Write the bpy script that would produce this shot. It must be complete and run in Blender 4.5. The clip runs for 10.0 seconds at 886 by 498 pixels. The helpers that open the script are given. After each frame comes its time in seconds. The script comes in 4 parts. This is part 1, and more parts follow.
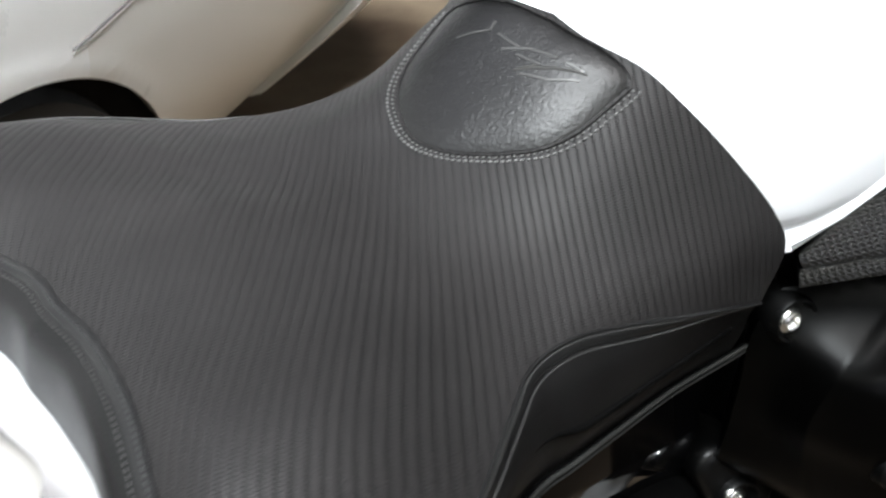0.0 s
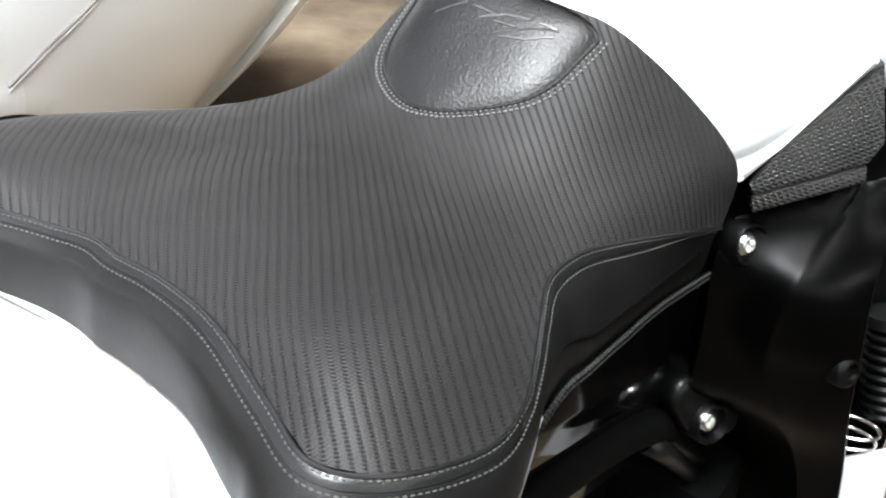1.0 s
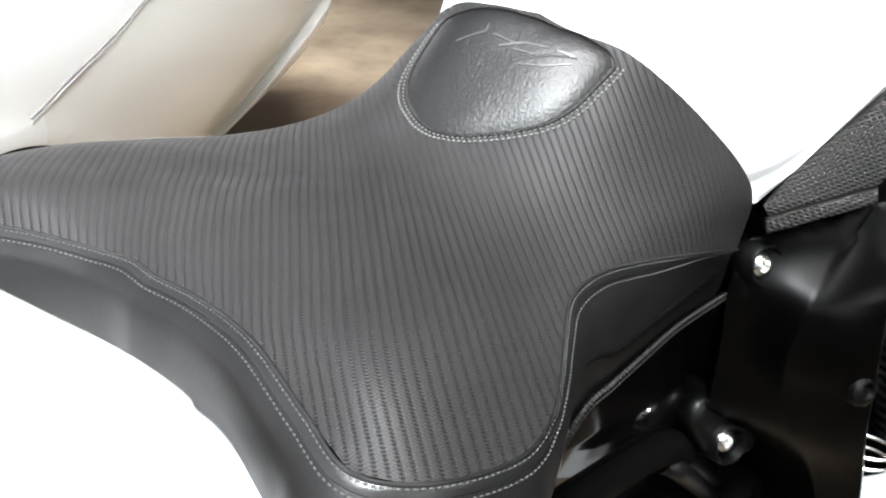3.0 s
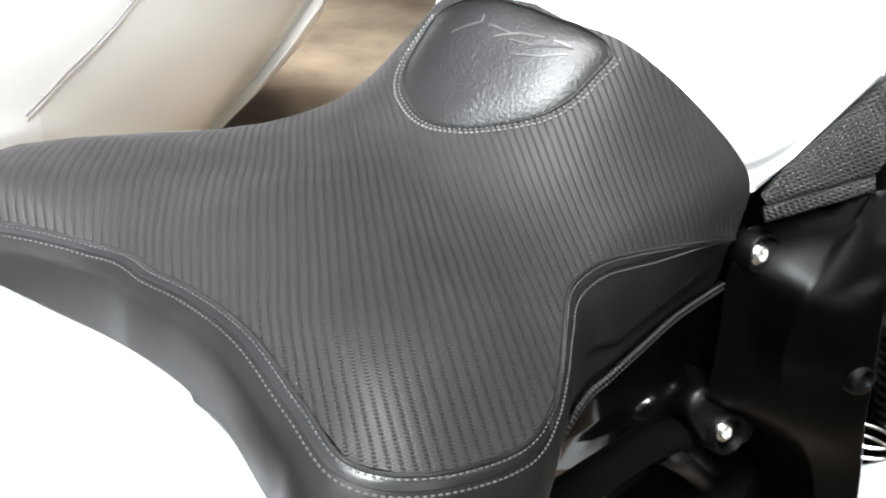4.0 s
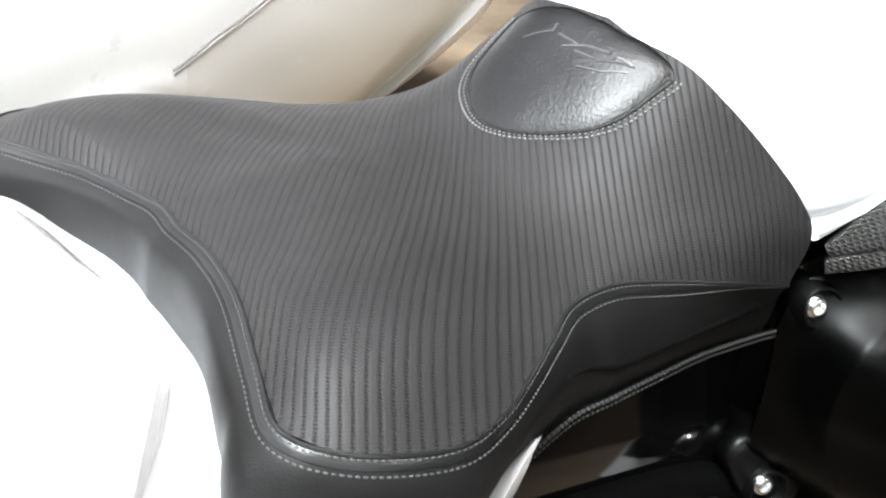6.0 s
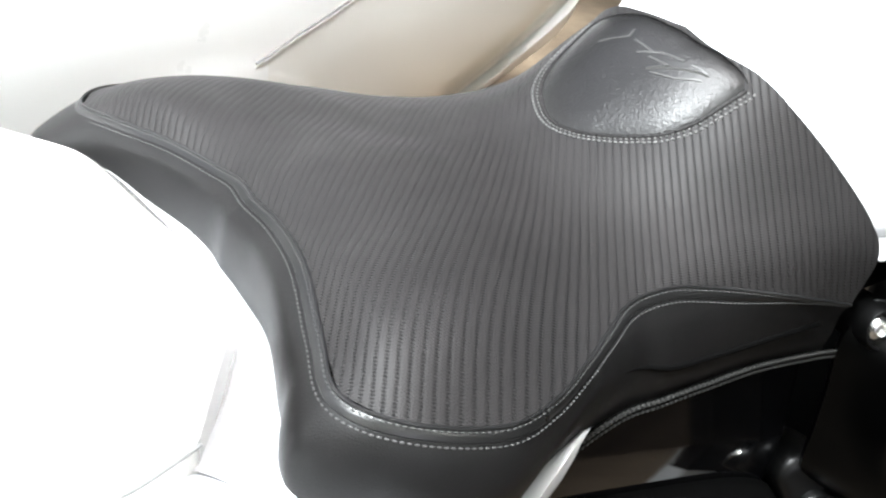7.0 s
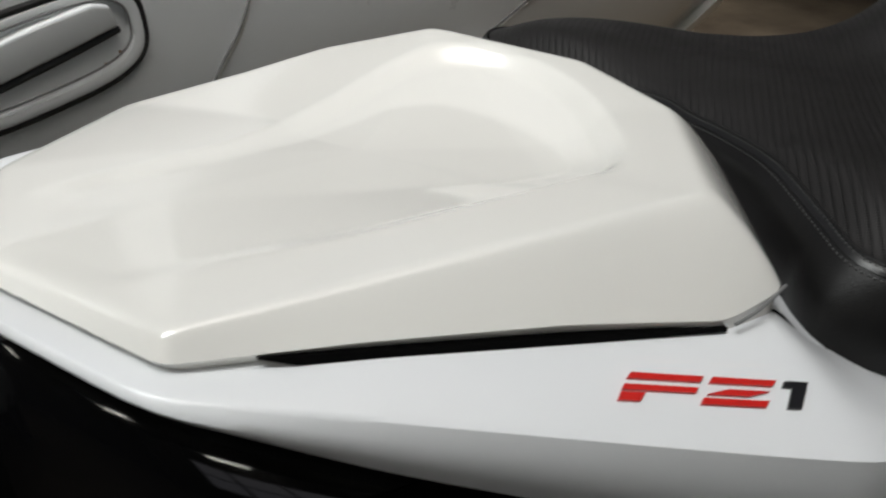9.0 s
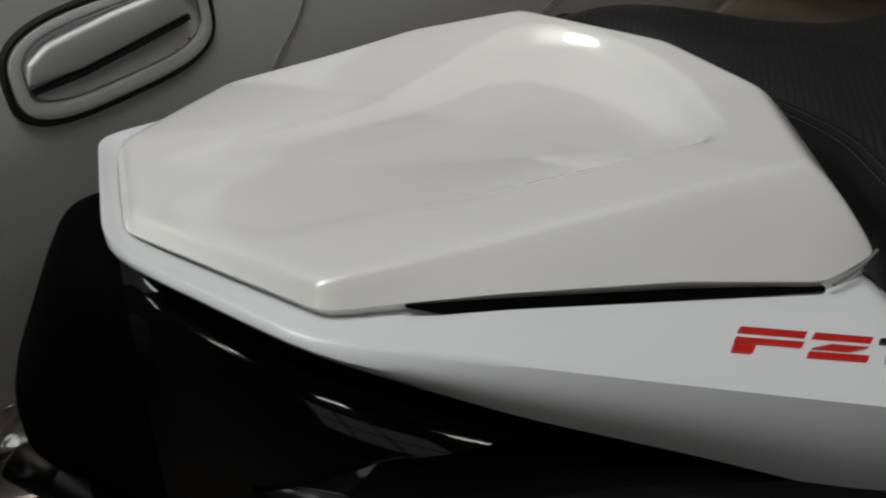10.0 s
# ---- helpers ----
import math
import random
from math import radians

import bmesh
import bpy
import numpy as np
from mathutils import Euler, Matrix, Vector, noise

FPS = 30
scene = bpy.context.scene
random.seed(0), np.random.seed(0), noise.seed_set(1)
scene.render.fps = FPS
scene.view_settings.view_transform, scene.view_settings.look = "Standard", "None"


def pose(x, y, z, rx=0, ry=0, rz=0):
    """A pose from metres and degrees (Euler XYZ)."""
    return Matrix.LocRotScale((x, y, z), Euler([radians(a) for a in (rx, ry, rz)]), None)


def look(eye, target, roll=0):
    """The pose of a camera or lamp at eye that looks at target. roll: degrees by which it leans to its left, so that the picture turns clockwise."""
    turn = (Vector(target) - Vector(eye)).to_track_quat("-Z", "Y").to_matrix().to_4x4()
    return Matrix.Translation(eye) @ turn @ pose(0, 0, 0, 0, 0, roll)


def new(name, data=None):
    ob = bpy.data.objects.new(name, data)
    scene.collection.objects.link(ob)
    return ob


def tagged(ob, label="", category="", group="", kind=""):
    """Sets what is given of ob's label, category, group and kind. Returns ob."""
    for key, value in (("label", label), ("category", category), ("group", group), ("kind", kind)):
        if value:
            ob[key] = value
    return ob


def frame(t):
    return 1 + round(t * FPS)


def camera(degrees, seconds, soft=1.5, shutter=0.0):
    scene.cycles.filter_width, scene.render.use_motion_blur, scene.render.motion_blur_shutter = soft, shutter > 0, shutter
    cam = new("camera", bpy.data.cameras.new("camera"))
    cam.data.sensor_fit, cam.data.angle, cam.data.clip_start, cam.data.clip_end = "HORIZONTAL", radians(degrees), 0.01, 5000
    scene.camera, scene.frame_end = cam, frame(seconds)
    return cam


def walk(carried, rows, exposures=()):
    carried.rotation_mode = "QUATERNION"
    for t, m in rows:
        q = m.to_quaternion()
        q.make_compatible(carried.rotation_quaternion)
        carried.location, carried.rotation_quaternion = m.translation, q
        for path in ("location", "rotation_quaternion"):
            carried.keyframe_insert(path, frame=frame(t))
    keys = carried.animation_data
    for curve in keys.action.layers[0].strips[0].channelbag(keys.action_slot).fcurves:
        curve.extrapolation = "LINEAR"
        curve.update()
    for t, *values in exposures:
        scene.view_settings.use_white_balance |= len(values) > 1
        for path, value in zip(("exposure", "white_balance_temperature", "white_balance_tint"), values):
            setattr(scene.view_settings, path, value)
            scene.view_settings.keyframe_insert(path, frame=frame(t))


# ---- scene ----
from mathutils.bvhtree import BVHTree

cam = camera(53.0, 10.0, soft=2.1, shutter=0.5)
PATH = [
    (0.0, pose(-0.0684, -0.2746, 1.0193, 56.46, -6.03, -45.42)),
    (0.3, pose(-0.1200, -0.2760, 0.9962, 60.52, -5.76, -48.97)),
    (0.5, pose(-0.1303, -0.2733, 0.9984, 60.46, -5.04, -50.98)),
    (1.0, pose(-0.1440, -0.2785, 0.9987, 59.74, -4.67, -53.35)),
    (1.5, pose(-0.1540, -0.2777, 1.0017, 60.09, -4.02, -52.69)),
    (2.0, pose(-0.1565, -0.2815, 0.9996, 60.45, -4.05, -53.27)),
    (2.5, pose(-0.1583, -0.2799, 1.0003, 61.63, -4.17, -53.06)),
    (4.0, pose(-0.1586, -0.2788, 0.9974, 61.39, -3.77, -53.55)),
    (4.5, pose(-0.1582, -0.2818, 0.9972, 61.14, -3.36, -53.88)),
    (5.0, pose(-0.1551, -0.2853, 0.9971, 61.39, -3.98, -53.04)),
    (5.2, pose(-0.1451, -0.2909, 0.9998, 61.61, -4.50, -49.63)),
    (6.3, pose(-0.1181, -0.3387, 1.0070, 59.46, -7.32, -38.48)),
    (6.5, pose(-0.1203, -0.3399, 1.0043, 59.09, -7.73, -37.05)),
    (7.0, pose(-0.1289, -0.3419, 1.0026, 60.10, -8.20, -34.98)),
    (7.5, pose(-0.1508, -0.3510, 1.0069, 60.11, -8.74, -31.60)),
    (7.8, pose(-0.1728, -0.3403, 0.9986, 59.59, -8.42, -29.14)),
    (8.0, pose(-0.1986, -0.3288, 0.9895, 59.58, -7.91, -28.67)),
    (8.2, pose(-0.2262, -0.3209, 0.9850, 59.07, -7.44, -28.67)),
    (8.5, pose(-0.2637, -0.3184, 0.9809, 58.69, -6.20, -28.80)),
    (8.8, pose(-0.2975, -0.3164, 0.9777, 58.69, -5.70, -29.65)),
    (9.0, pose(-0.3138, -0.3130, 0.9738, 58.92, -5.46, -29.68)),
    (9.5, pose(-0.3428, -0.3136, 0.9682, 59.30, -5.17, -29.91)),
    (10.0, pose(-0.3613, -0.3134, 0.9680, 58.86, -5.44, -29.27)),
]
EXPOSURES = [(0.0, 2.90, 5950, 4), (0.5, 3.35, 5950, 4), (1.0, 3.50, 5950, 4), (2.0, 3.58, 5950, 4), (2.5, 3.72, 5950, 4), (5.2, 3.78, 5950, 4), (7.6, 3.75, 5950, 4), (8.0, 3.15, 5950, 4), (8.2, 2.50, 6000, 4), (8.5, 1.55, 6100, 4), (8.8, 1.22, 6200, 4), (9.1, 0.72, 6200, 4), (9.5, 0.32, 6200, 4), (10.0, 0.28, 6200, 4)]
walk(cam, PATH, EXPOSURES)

# ---- light: bright open shade under a pale sky ----
world = bpy.data.worlds.new("sky")
scene.world = world
world.use_nodes = True
wn, wl = world.node_tree.nodes, world.node_tree.links
sky = wn.new("ShaderNodeTexSky")
sky.sky_type = "NISHITA"
sky.sun_disc = False
sky.sun_elevation, sky.sun_rotation = radians(68), radians(200)
sky.air_density, sky.dust_density, sky.ozone_density = 0.1, 5.0, 0.2
wl.new(sky.outputs["Color"], wn["Background"].inputs["Color"])
wn["Background"].inputs["Strength"].default_value = 0.11
sun = new("sun", bpy.data.lights.new("sun", "SUN"))
sun.data.energy, sun.data.angle, sun.data.color = 1.1, radians(24), (1.0, 0.98, 0.95)
sun.matrix_world = look((0, 0, 5), (2.6, 0.7, 0))


# ---- materials ----
class Nodes:
    """A small builder for node materials."""

    def __init__(self, name, color, rough=0.5, metal=0.0, coat=0.0, spec=0.5):
        self.mat = bpy.data.materials.new(name)
        self.mat.use_nodes = True
        self.n, self.l = self.mat.node_tree.nodes, self.mat.node_tree.links
        self.b = self.n["Principled BSDF"]
        self.set("Base Color", (*color, 1))
        self.set("Roughness", rough)
        self.set("Metallic", metal)
        self.set("Coat Weight", coat)
        self.set("Coat Roughness", 0.04)
        self.set("Specular IOR Level", spec)
        self.co = self.n.new("ShaderNodeTexCoord").outputs["Object"]

    def set(self, key, value):
        self.b.inputs[key].default_value = value

    def math(self, op, a, b=0.0):
        m = self.n.new("ShaderNodeMath")
        m.operation = op
        for i, v in enumerate((a, b)):
            if isinstance(v, (int, float)):
                m.inputs[i].default_value = v
            else:
                self.l.new(v, m.inputs[i])
        return m.outputs[0]

    def noise(self, scale, detail=4.0, rough=0.55):
        t = self.n.new("ShaderNodeTexNoise")
        t.inputs["Scale"].default_value, t.inputs["Detail"].default_value = scale, detail
        t.inputs["Roughness"].default_value = rough
        self.l.new(self.co, t.inputs["Vector"])
        return t.outputs["Fac"]

    def voronoi(self, scale):
        t = self.n.new("ShaderNodeTexVoronoi")
        t.feature = "DISTANCE_TO_EDGE"
        t.inputs["Scale"].default_value = scale
        self.l.new(self.co, t.inputs["Vector"])
        return t.outputs["Distance"]

    def ramp(self, fac, lo, hi, c0, c1):
        r = self.n.new("ShaderNodeValToRGB")
        r.color_ramp.elements[0].position, r.color_ramp.elements[1].position = lo, hi
        r.color_ramp.elements[0].color, r.color_ramp.elements[1].color = (*c0, 1), (*c1, 1)
        self.l.new(fac, r.inputs["Fac"])
        return r.outputs["Color"]

    def range(self, fac, a, b):
        m = self.n.new("ShaderNodeMapRange")
        m.inputs["To Min"].default_value, m.inputs["To Max"].default_value = a, b
        self.l.new(fac, m.inputs["Value"])
        return m.outputs["Result"]

    def put(self, key, socket):
        self.l.new(socket, self.b.inputs[key])

    def bump(self, height, strength, distance):
        b = self.n.new("ShaderNodeBump")
        b.inputs["Strength"].default_value, b.inputs["Distance"].default_value = strength, distance
        self.l.new(height, b.inputs["Height"])
        if self.b.inputs["Normal"].is_linked:
            self.l.new(self.b.inputs["Normal"].links[0].from_socket, b.inputs["Normal"])
        self.l.new(b.outputs["Normal"], self.b.inputs["Normal"])

    def axes(self):
        x = self.n.new("ShaderNodeSeparateXYZ")
        self.l.new(self.co, x.inputs[0])
        return x.outputs


def make_weave(name, pitch, base, groove, rough, depth, lift, dash, sharp, spec=0.5):
    """Ribs parted by narrow grooves of short sunk dashes, running at 45 degrees over the plan."""
    m = Nodes(name, base, rough, spec=spec)
    x, y, z = m.axes()
    xr = m.math("ADD", x, m.math("MULTIPLY", z, lift))
    s = m.math("SUBTRACT", m.math("MULTIPLY", xr, 0.707), m.math("MULTIPLY", y, 0.707))
    t = m.math("ADD", m.math("MULTIPLY", xr, 0.707), m.math("MULTIPLY", y, 0.707))
    s = m.math("ADD", s, m.math("MULTIPLY", m.noise(7.0, 1.0), 0.0012))
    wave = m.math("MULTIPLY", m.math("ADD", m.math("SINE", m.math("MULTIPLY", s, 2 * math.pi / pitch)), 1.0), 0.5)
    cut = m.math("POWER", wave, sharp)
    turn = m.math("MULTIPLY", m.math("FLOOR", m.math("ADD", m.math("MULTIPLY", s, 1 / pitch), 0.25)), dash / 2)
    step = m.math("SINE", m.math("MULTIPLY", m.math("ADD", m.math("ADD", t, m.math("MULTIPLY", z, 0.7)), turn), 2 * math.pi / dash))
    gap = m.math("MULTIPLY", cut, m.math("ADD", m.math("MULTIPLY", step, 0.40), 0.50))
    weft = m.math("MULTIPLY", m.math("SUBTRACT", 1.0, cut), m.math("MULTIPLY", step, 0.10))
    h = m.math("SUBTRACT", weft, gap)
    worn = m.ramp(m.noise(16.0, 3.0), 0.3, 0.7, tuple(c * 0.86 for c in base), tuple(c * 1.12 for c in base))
    # the sunk dashes are darkened in colour too, as shade between the ribs
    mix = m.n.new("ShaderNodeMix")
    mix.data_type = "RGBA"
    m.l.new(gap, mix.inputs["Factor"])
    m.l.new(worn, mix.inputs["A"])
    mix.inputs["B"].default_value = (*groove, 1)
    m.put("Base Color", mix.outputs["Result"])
    m.put("Roughness", m.range(m.noise(60.0), rough - 0.06, rough + 0.08))
    m.bump(h, 0.8, depth)
    m.bump(m.noise(900.0, 2.0), 0.12, 0.0003)
    return m.mat


def make_vinyl(name, base, rough, scale, relief, spec=0.4, wave=0.25, wrinkle=0.0):
    m = Nodes(name, base, rough, spec=spec)
    cells = m.voronoi(scale)
    m.put("Roughness", m.range(m.noise(35.0), rough - 0.07, rough + 0.07))
    m.put("Base Color", m.ramp(m.noise(18.0), 0.3, 0.7, tuple(c * 0.85 for c in base), tuple(c * 1.15 for c in base)))
    m.bump(cells, relief, 0.0005)
    m.bump(m.noise(14.0, 2.0), wave, 0.003)
    if wrinkle:
        m.bump(m.noise(520.0, 3.0, 0.6), wrinkle, 0.0008)
    return m.mat


def make_paint(name, base, rough, coat, flake=0.02, spec=0.5, soft=0.04):
    m = Nodes(name, base, rough, 0.0, coat, spec)
    m.set("Coat Roughness", soft)
    m.put("Base Color", m.ramp(m.noise(3.0, 3.0), 0.3, 0.7, tuple(c * (1 - flake) for c in base), base))
    m.put("Roughness", m.range(m.noise(25.0), rough - 0.04, rough + 0.06))
    m.bump(m.noise(140.0, 2.0), 0.025, 0.0004)
    return m.mat


def make_plain(name, base, rough, metal=0.0, grain=300.0, relief=0.15, var=0.2, coat=0.0, spec=0.5):
    m = Nodes(name, base, rough, metal, coat, spec)
    m.put("Base Color", m.ramp(m.noise(22.0), 0.3, 0.75, tuple(c * (1 - var) for c in base), tuple(min(1, c * (1 + var)) for c in base)))
    m.put("Roughness", m.range(m.noise(45.0), max(0.02, rough - 0.08), rough + 0.1))
    m.bump(m.noise(grain, 3.0), relief, 0.0006)
    return m.mat


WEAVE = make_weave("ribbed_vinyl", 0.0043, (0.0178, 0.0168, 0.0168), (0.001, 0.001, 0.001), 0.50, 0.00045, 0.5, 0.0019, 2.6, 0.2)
VINYL = make_vinyl("smooth_vinyl", (0.0068, 0.0066, 0.0066), 0.42, 900.0, 0.3, 0.2, 0.12)
PIPING = make_vinyl("polished_vinyl", (0.009, 0.009, 0.009), 0.30, 900.0, 0.15, 0.4, 0.08)
LEATHER = make_vinyl("grained_leather", (0.0055, 0.0054, 0.0053), 0.38, 1400.0, 0.15, 0.42, 0.04, 0.5)
PRESSED = make_vinyl("pressed_leather", (0.04, 0.0395, 0.038), 0.36, 900.0, 0.2, 0.5, 0.05)
BEAD = make_plain("dark_grey_braid", (0.022, 0.022, 0.021), 0.6, spec=0.15)
THREAD = make_plain("grey_thread", (0.05, 0.05, 0.049), 0.6)
PEARL = make_paint("pearl_white_paint", (0.86, 0.85, 0.81), 0.22, 1.0, soft=0.035)
PANEL = make_paint("white_paint", (0.83, 0.845, 0.865), 0.32, 0.5)
GLOSS = make_paint("gloss_black_paint", (0.003, 0.003, 0.0035), 0.05, 0.0, spec=0.36)
SATIN = make_plain("satin_black_plastic", (0.001, 0.001, 0.001), 0.38, relief=0.12, spec=0.28)
MATT = make_plain("matt_black_plastic", (0.001, 0.001, 0.001), 0.7, spec=0.06)
FLAT = make_plain("flat_black_plastic", (0.0012, 0.0012, 0.0012), 0.8, spec=0.03)
PALE = make_plain("light_grey_thread", (0.12, 0.12, 0.117), 0.55)
SEMI = make_plain("semi_gloss_black_plastic", (0.0005, 0.0005, 0.0005), 0.34, relief=0.05, spec=0.075)
CARBON = make_weave("carbon_twill", 0.0042, (0.013, 0.0127, 0.0118), (0.001, 0.001, 0.001), 0.22, 0.0004, 0.9, 0.0040, 0.8)
STEEL = make_plain("bright_steel", (0.72, 0.72, 0.70), 0.22, 1.0)
TUBE = make_plain("black_frame_tube", (0.004, 0.004, 0.004), 0.38, spec=0.25)
RED = make_plain("red_vinyl_film", (0.60, 0.016, 0.012), 0.35, var=0.05)
INK = make_plain("black_vinyl_film", (0.012, 0.012, 0.014), 0.35, var=0.05)
CARPAINT = make_paint("silver_white_paint", (0.82, 0.85, 0.86), 0.28, 0.7)
CARCREAM = make_paint("silver_cream_paint", (0.72, 0.735, 0.715), 0.3, 0.4)
JOINT = make_plain("grey_joint", (0.16, 0.16, 0.16), 0.6)
DUSK = make_plain("grip_shade_grey", (0.025, 0.027, 0.03), 0.6)
GLASS = make_plain("tinted_glass", (0.01, 0.012, 0.012), 0.05, relief=0.0, var=0.05)
RUBBER = make_plain("black_rubber", (0.012, 0.012, 0.012), 0.7, relief=0.4)
LENS = Nodes("clear_lens_plastic", (0.55, 0.5, 0.45), 0.06)
LENS.set("Transmission Weight", 1.0)
LENS.set("IOR", 1.45)
LENS.bump(LENS.noise(90.0, 2.0), 0.4, 0.002)
LENS = LENS.mat
AMBER = make_plain("amber_bulb", (0.6, 0.16, 0.03), 0.2)


def make_ground():
    m = Nodes("stained_concrete", (0.3, 0.24, 0.17), 0.8)
    m.put("Base Color", m.ramp(m.noise(2.6, 6.0, 0.65), 0.30, 0.70, (0.065, 0.045, 0.028), (0.165, 0.125, 0.083)))
    m.bump(m.noise(60.0, 5.0), 0.4, 0.004)
    return m.mat


GLOW = Nodes("lit_tube", (1, 1, 1), 0.3)
GLOW.set("Emission Color", (1.0, 0.93, 0.82, 1))
GLOW.set("Emission Strength", 30.0)
GLOW = GLOW.mat
DIRT = make_ground()
FLOOR = make_plain("dark_concrete", (0.088, 0.068, 0.048), 0.75, grain=80.0, relief=0.4, var=0.35)
WALL = make_plain("light_block_dark", (0.08, 0.078, 0.075), 0.9, grain=40.0, relief=0.3)


# ---- shape helpers ----
def spline(points, count, closed_mirror=False):
    """Catmull-Rom through the points, evenly stepped in parameter."""
    p = np.array(points, float)
    if closed_mirror:
        flip = p[1] * np.array([1, -1, 1])
        p = np.vstack([flip, p, 2 * p[-1] - p[-2]])
    else:
        p = np.vstack([2 * p[0] - p[1], p, 2 * p[-1] - p[-2]])
    out = []
    segs = len(p) - 3
    for k in range(count):
        f = k / (count - 1) * segs
        i = min(int(f), segs - 1)
        t = f - i
        a, b, c, d = p[i:i + 4]
        out.append(0.5 * (2 * b + (c - a) * t + (2 * a - 5 * b + 4 * c - d) * t * t + (3 * b - a - 3 * c + d) * t ** 3))
    return np.array(out)


def knots(table, x):
    """A smooth curve value through (x, value) knots."""
    xs = [k[0] for k in table]
    ys = [k[1] for k in table]
    if x <= xs[0]:
        return ys[0]
    if x >= xs[-1]:
        return ys[-1]
    i = max(j for j in range(len(xs) - 1) if xs[j] <= x)
    h = xs[i + 1] - xs[i]
    t = (x - xs[i]) / h

    def slope(j):
        if j == 0:
            return (ys[1] - ys[0]) / (xs[1] - xs[0])
        if j == len(xs) - 1:
            return (ys[-1] - ys[-2]) / (xs[-1] - xs[-2])
        return (ys[j + 1] - ys[j - 1]) / (xs[j + 1] - xs[j - 1])
    a, b = slope(i) * h, slope(i + 1) * h
    return ((2 * t ** 3 - 3 * t * t + 1) * ys[i] + (t ** 3 - 2 * t * t + t) * a + (3 * t * t - 2 * t ** 3) * ys[i + 1] + (t ** 3 - t * t) * b)


def grid(rows, closed=False, caps=False):
    """A bmesh skin over rows of points."""
    bm = bmesh.new()
    vs = [[bm.verts.new(tuple(p)) for p in r] for r in rows]
    n = len(vs[0])
    for a, b in zip(vs, vs[1:]):
        for j in range(n if closed else n - 1):
            k = (j + 1) % n
            bm.faces.new((a[j], a[k], b[k], b[j]))
    if caps:
        bm.faces.new(vs[0][::-1])
        bm.faces.new(vs[-1])
    return bm


def pipe(path, r, sides=8, caps=True):
    """A round tube along a path; r is one radius or a list."""
    path = [Vector(p) for p in path]
    rows = []
    side = None
    for i, p in enumerate(path):
        d = (path[min(i + 1, len(path) - 1)] - path[max(i - 1, 0)]).normalized()
        side = d.orthogonal() if side is None else side - d * side.dot(d)
        side = side.normalized()
        up = d.cross(side)
        q = r[i] if isinstance(r, (list, tuple)) else r
        rows.append([p + (side * math.cos(a) + up * math.sin(a)) * q for a in np.linspace(0, 2 * math.pi, sides, endpoint=False)])
    return grid(rows, True, caps)


def merge(parts):
    """Several bmeshes as one."""
    out = bmesh.new()
    for b in parts:
        me = bpy.data.meshes.new("tmp")
        b.to_mesh(me)
        b.free()
        out.from_mesh(me)
        bpy.data.meshes.remove(me)
    return out


def prism(outline, thick):
    """A plate: an outline of 3D points pushed by the vector thick."""
    bm = bmesh.new()
    t = Vector(thick)
    a = [bm.verts.new(Vector(p)) for p in outline]
    b = [bm.verts.new(Vector(p) + t) for p in outline]
    bm.faces.new(a[::-1])
    bm.faces.new(b)
    for i in range(len(a)):
        j = (i + 1) % len(a)
        bm.faces.new((a[i], a[j], b[j], b[i]))
    return bm


def bevel(bm, width, segments=2):
    bmesh.ops.recalc_face_normals(bm, faces=bm.faces)
    sharp = [e for e in bm.edges if len(e.link_faces) == 2 and e.calc_face_angle() > 0.35]
    bmesh.ops.bevel(bm, geom=sharp, offset=width, segments=segments, affect="EDGES", profile=0.6)
    return bm


def part(name, bm, material, parent, label="", smooth=True, fix=True):
    """Link a bmesh as one mesh object under a thing or a part."""
    if fix:
        bmesh.ops.recalc_face_normals(bm, faces=bm.faces)
    me = bpy.data.meshes.new(name)
    bm.to_mesh(me)
    bm.free()
    me.materials.append(material)
    if smooth:
        me.polygons.foreach_set("use_smooth", [True] * len(me.polygons))
        me.set_sharp_from_angle(angle=radians(38))
    ob = new(name, me)
    ob.parent = parent
    if label:
        ob["label"] = label
    return ob


def thing(name, label, category, at=(0, 0, 0)):
    ob = new(name)
    ob.location = at
    return tagged(ob, label, category)


# ---- the ground, and an unseen hall that holds back sky light ----
def slab(x0, x1, y0, y1, z0, z1):
    return prism([(x0, y0, z0), (x1, y0, z0), (x1, y1, z0), (x0, y1, z0)], (0, 0, z1 - z0))


tagged(part("ground", slab(-60, 60, -60, 60, -0.3, 0.0), DIRT, None, smooth=False), "tan dusty ground with brown stains", "ground", kind="structure")
tagged(part("floor", slab(-4.0, 0.38, -4.2, 3.2, -0.1, 0.006), FLOOR, None, smooth=False), "brown stained concrete floor", "floor", kind="structure")
south = merge([slab(-4.2, -2.6, -4.4, -4.2, 0.0, 3.2), slab(0.0, 5.2, -4.4, -4.2, 0.0, 3.2), slab(-2.6, 0.0, -4.4, -4.2, 0.0, 1.1), slab(-2.6, 0.0, -4.4, -4.2, 2.5, 3.2)])
tagged(part("wall_south", south, WALL, None, smooth=False), "unseen dark wall holding a wide window opening", "wall", kind="structure")
window = tagged(new("window_1"), "dark metal window frame with open panes", "window", kind="structure")
for x in (-2.57, -1.72, -0.88, -0.03):
    part("mullion", bevel(slab(x - 0.03, x + 0.03, -4.33, -4.27, 1.1, 2.5), 0.004), SATIN, window)
for z in (1.13, 1.8, 2.47):
    part("transom", bevel(slab(-2.6, 0.0, -4.34, -4.30, z - 0.025, z + 0.025), 0.004), SATIN, window)
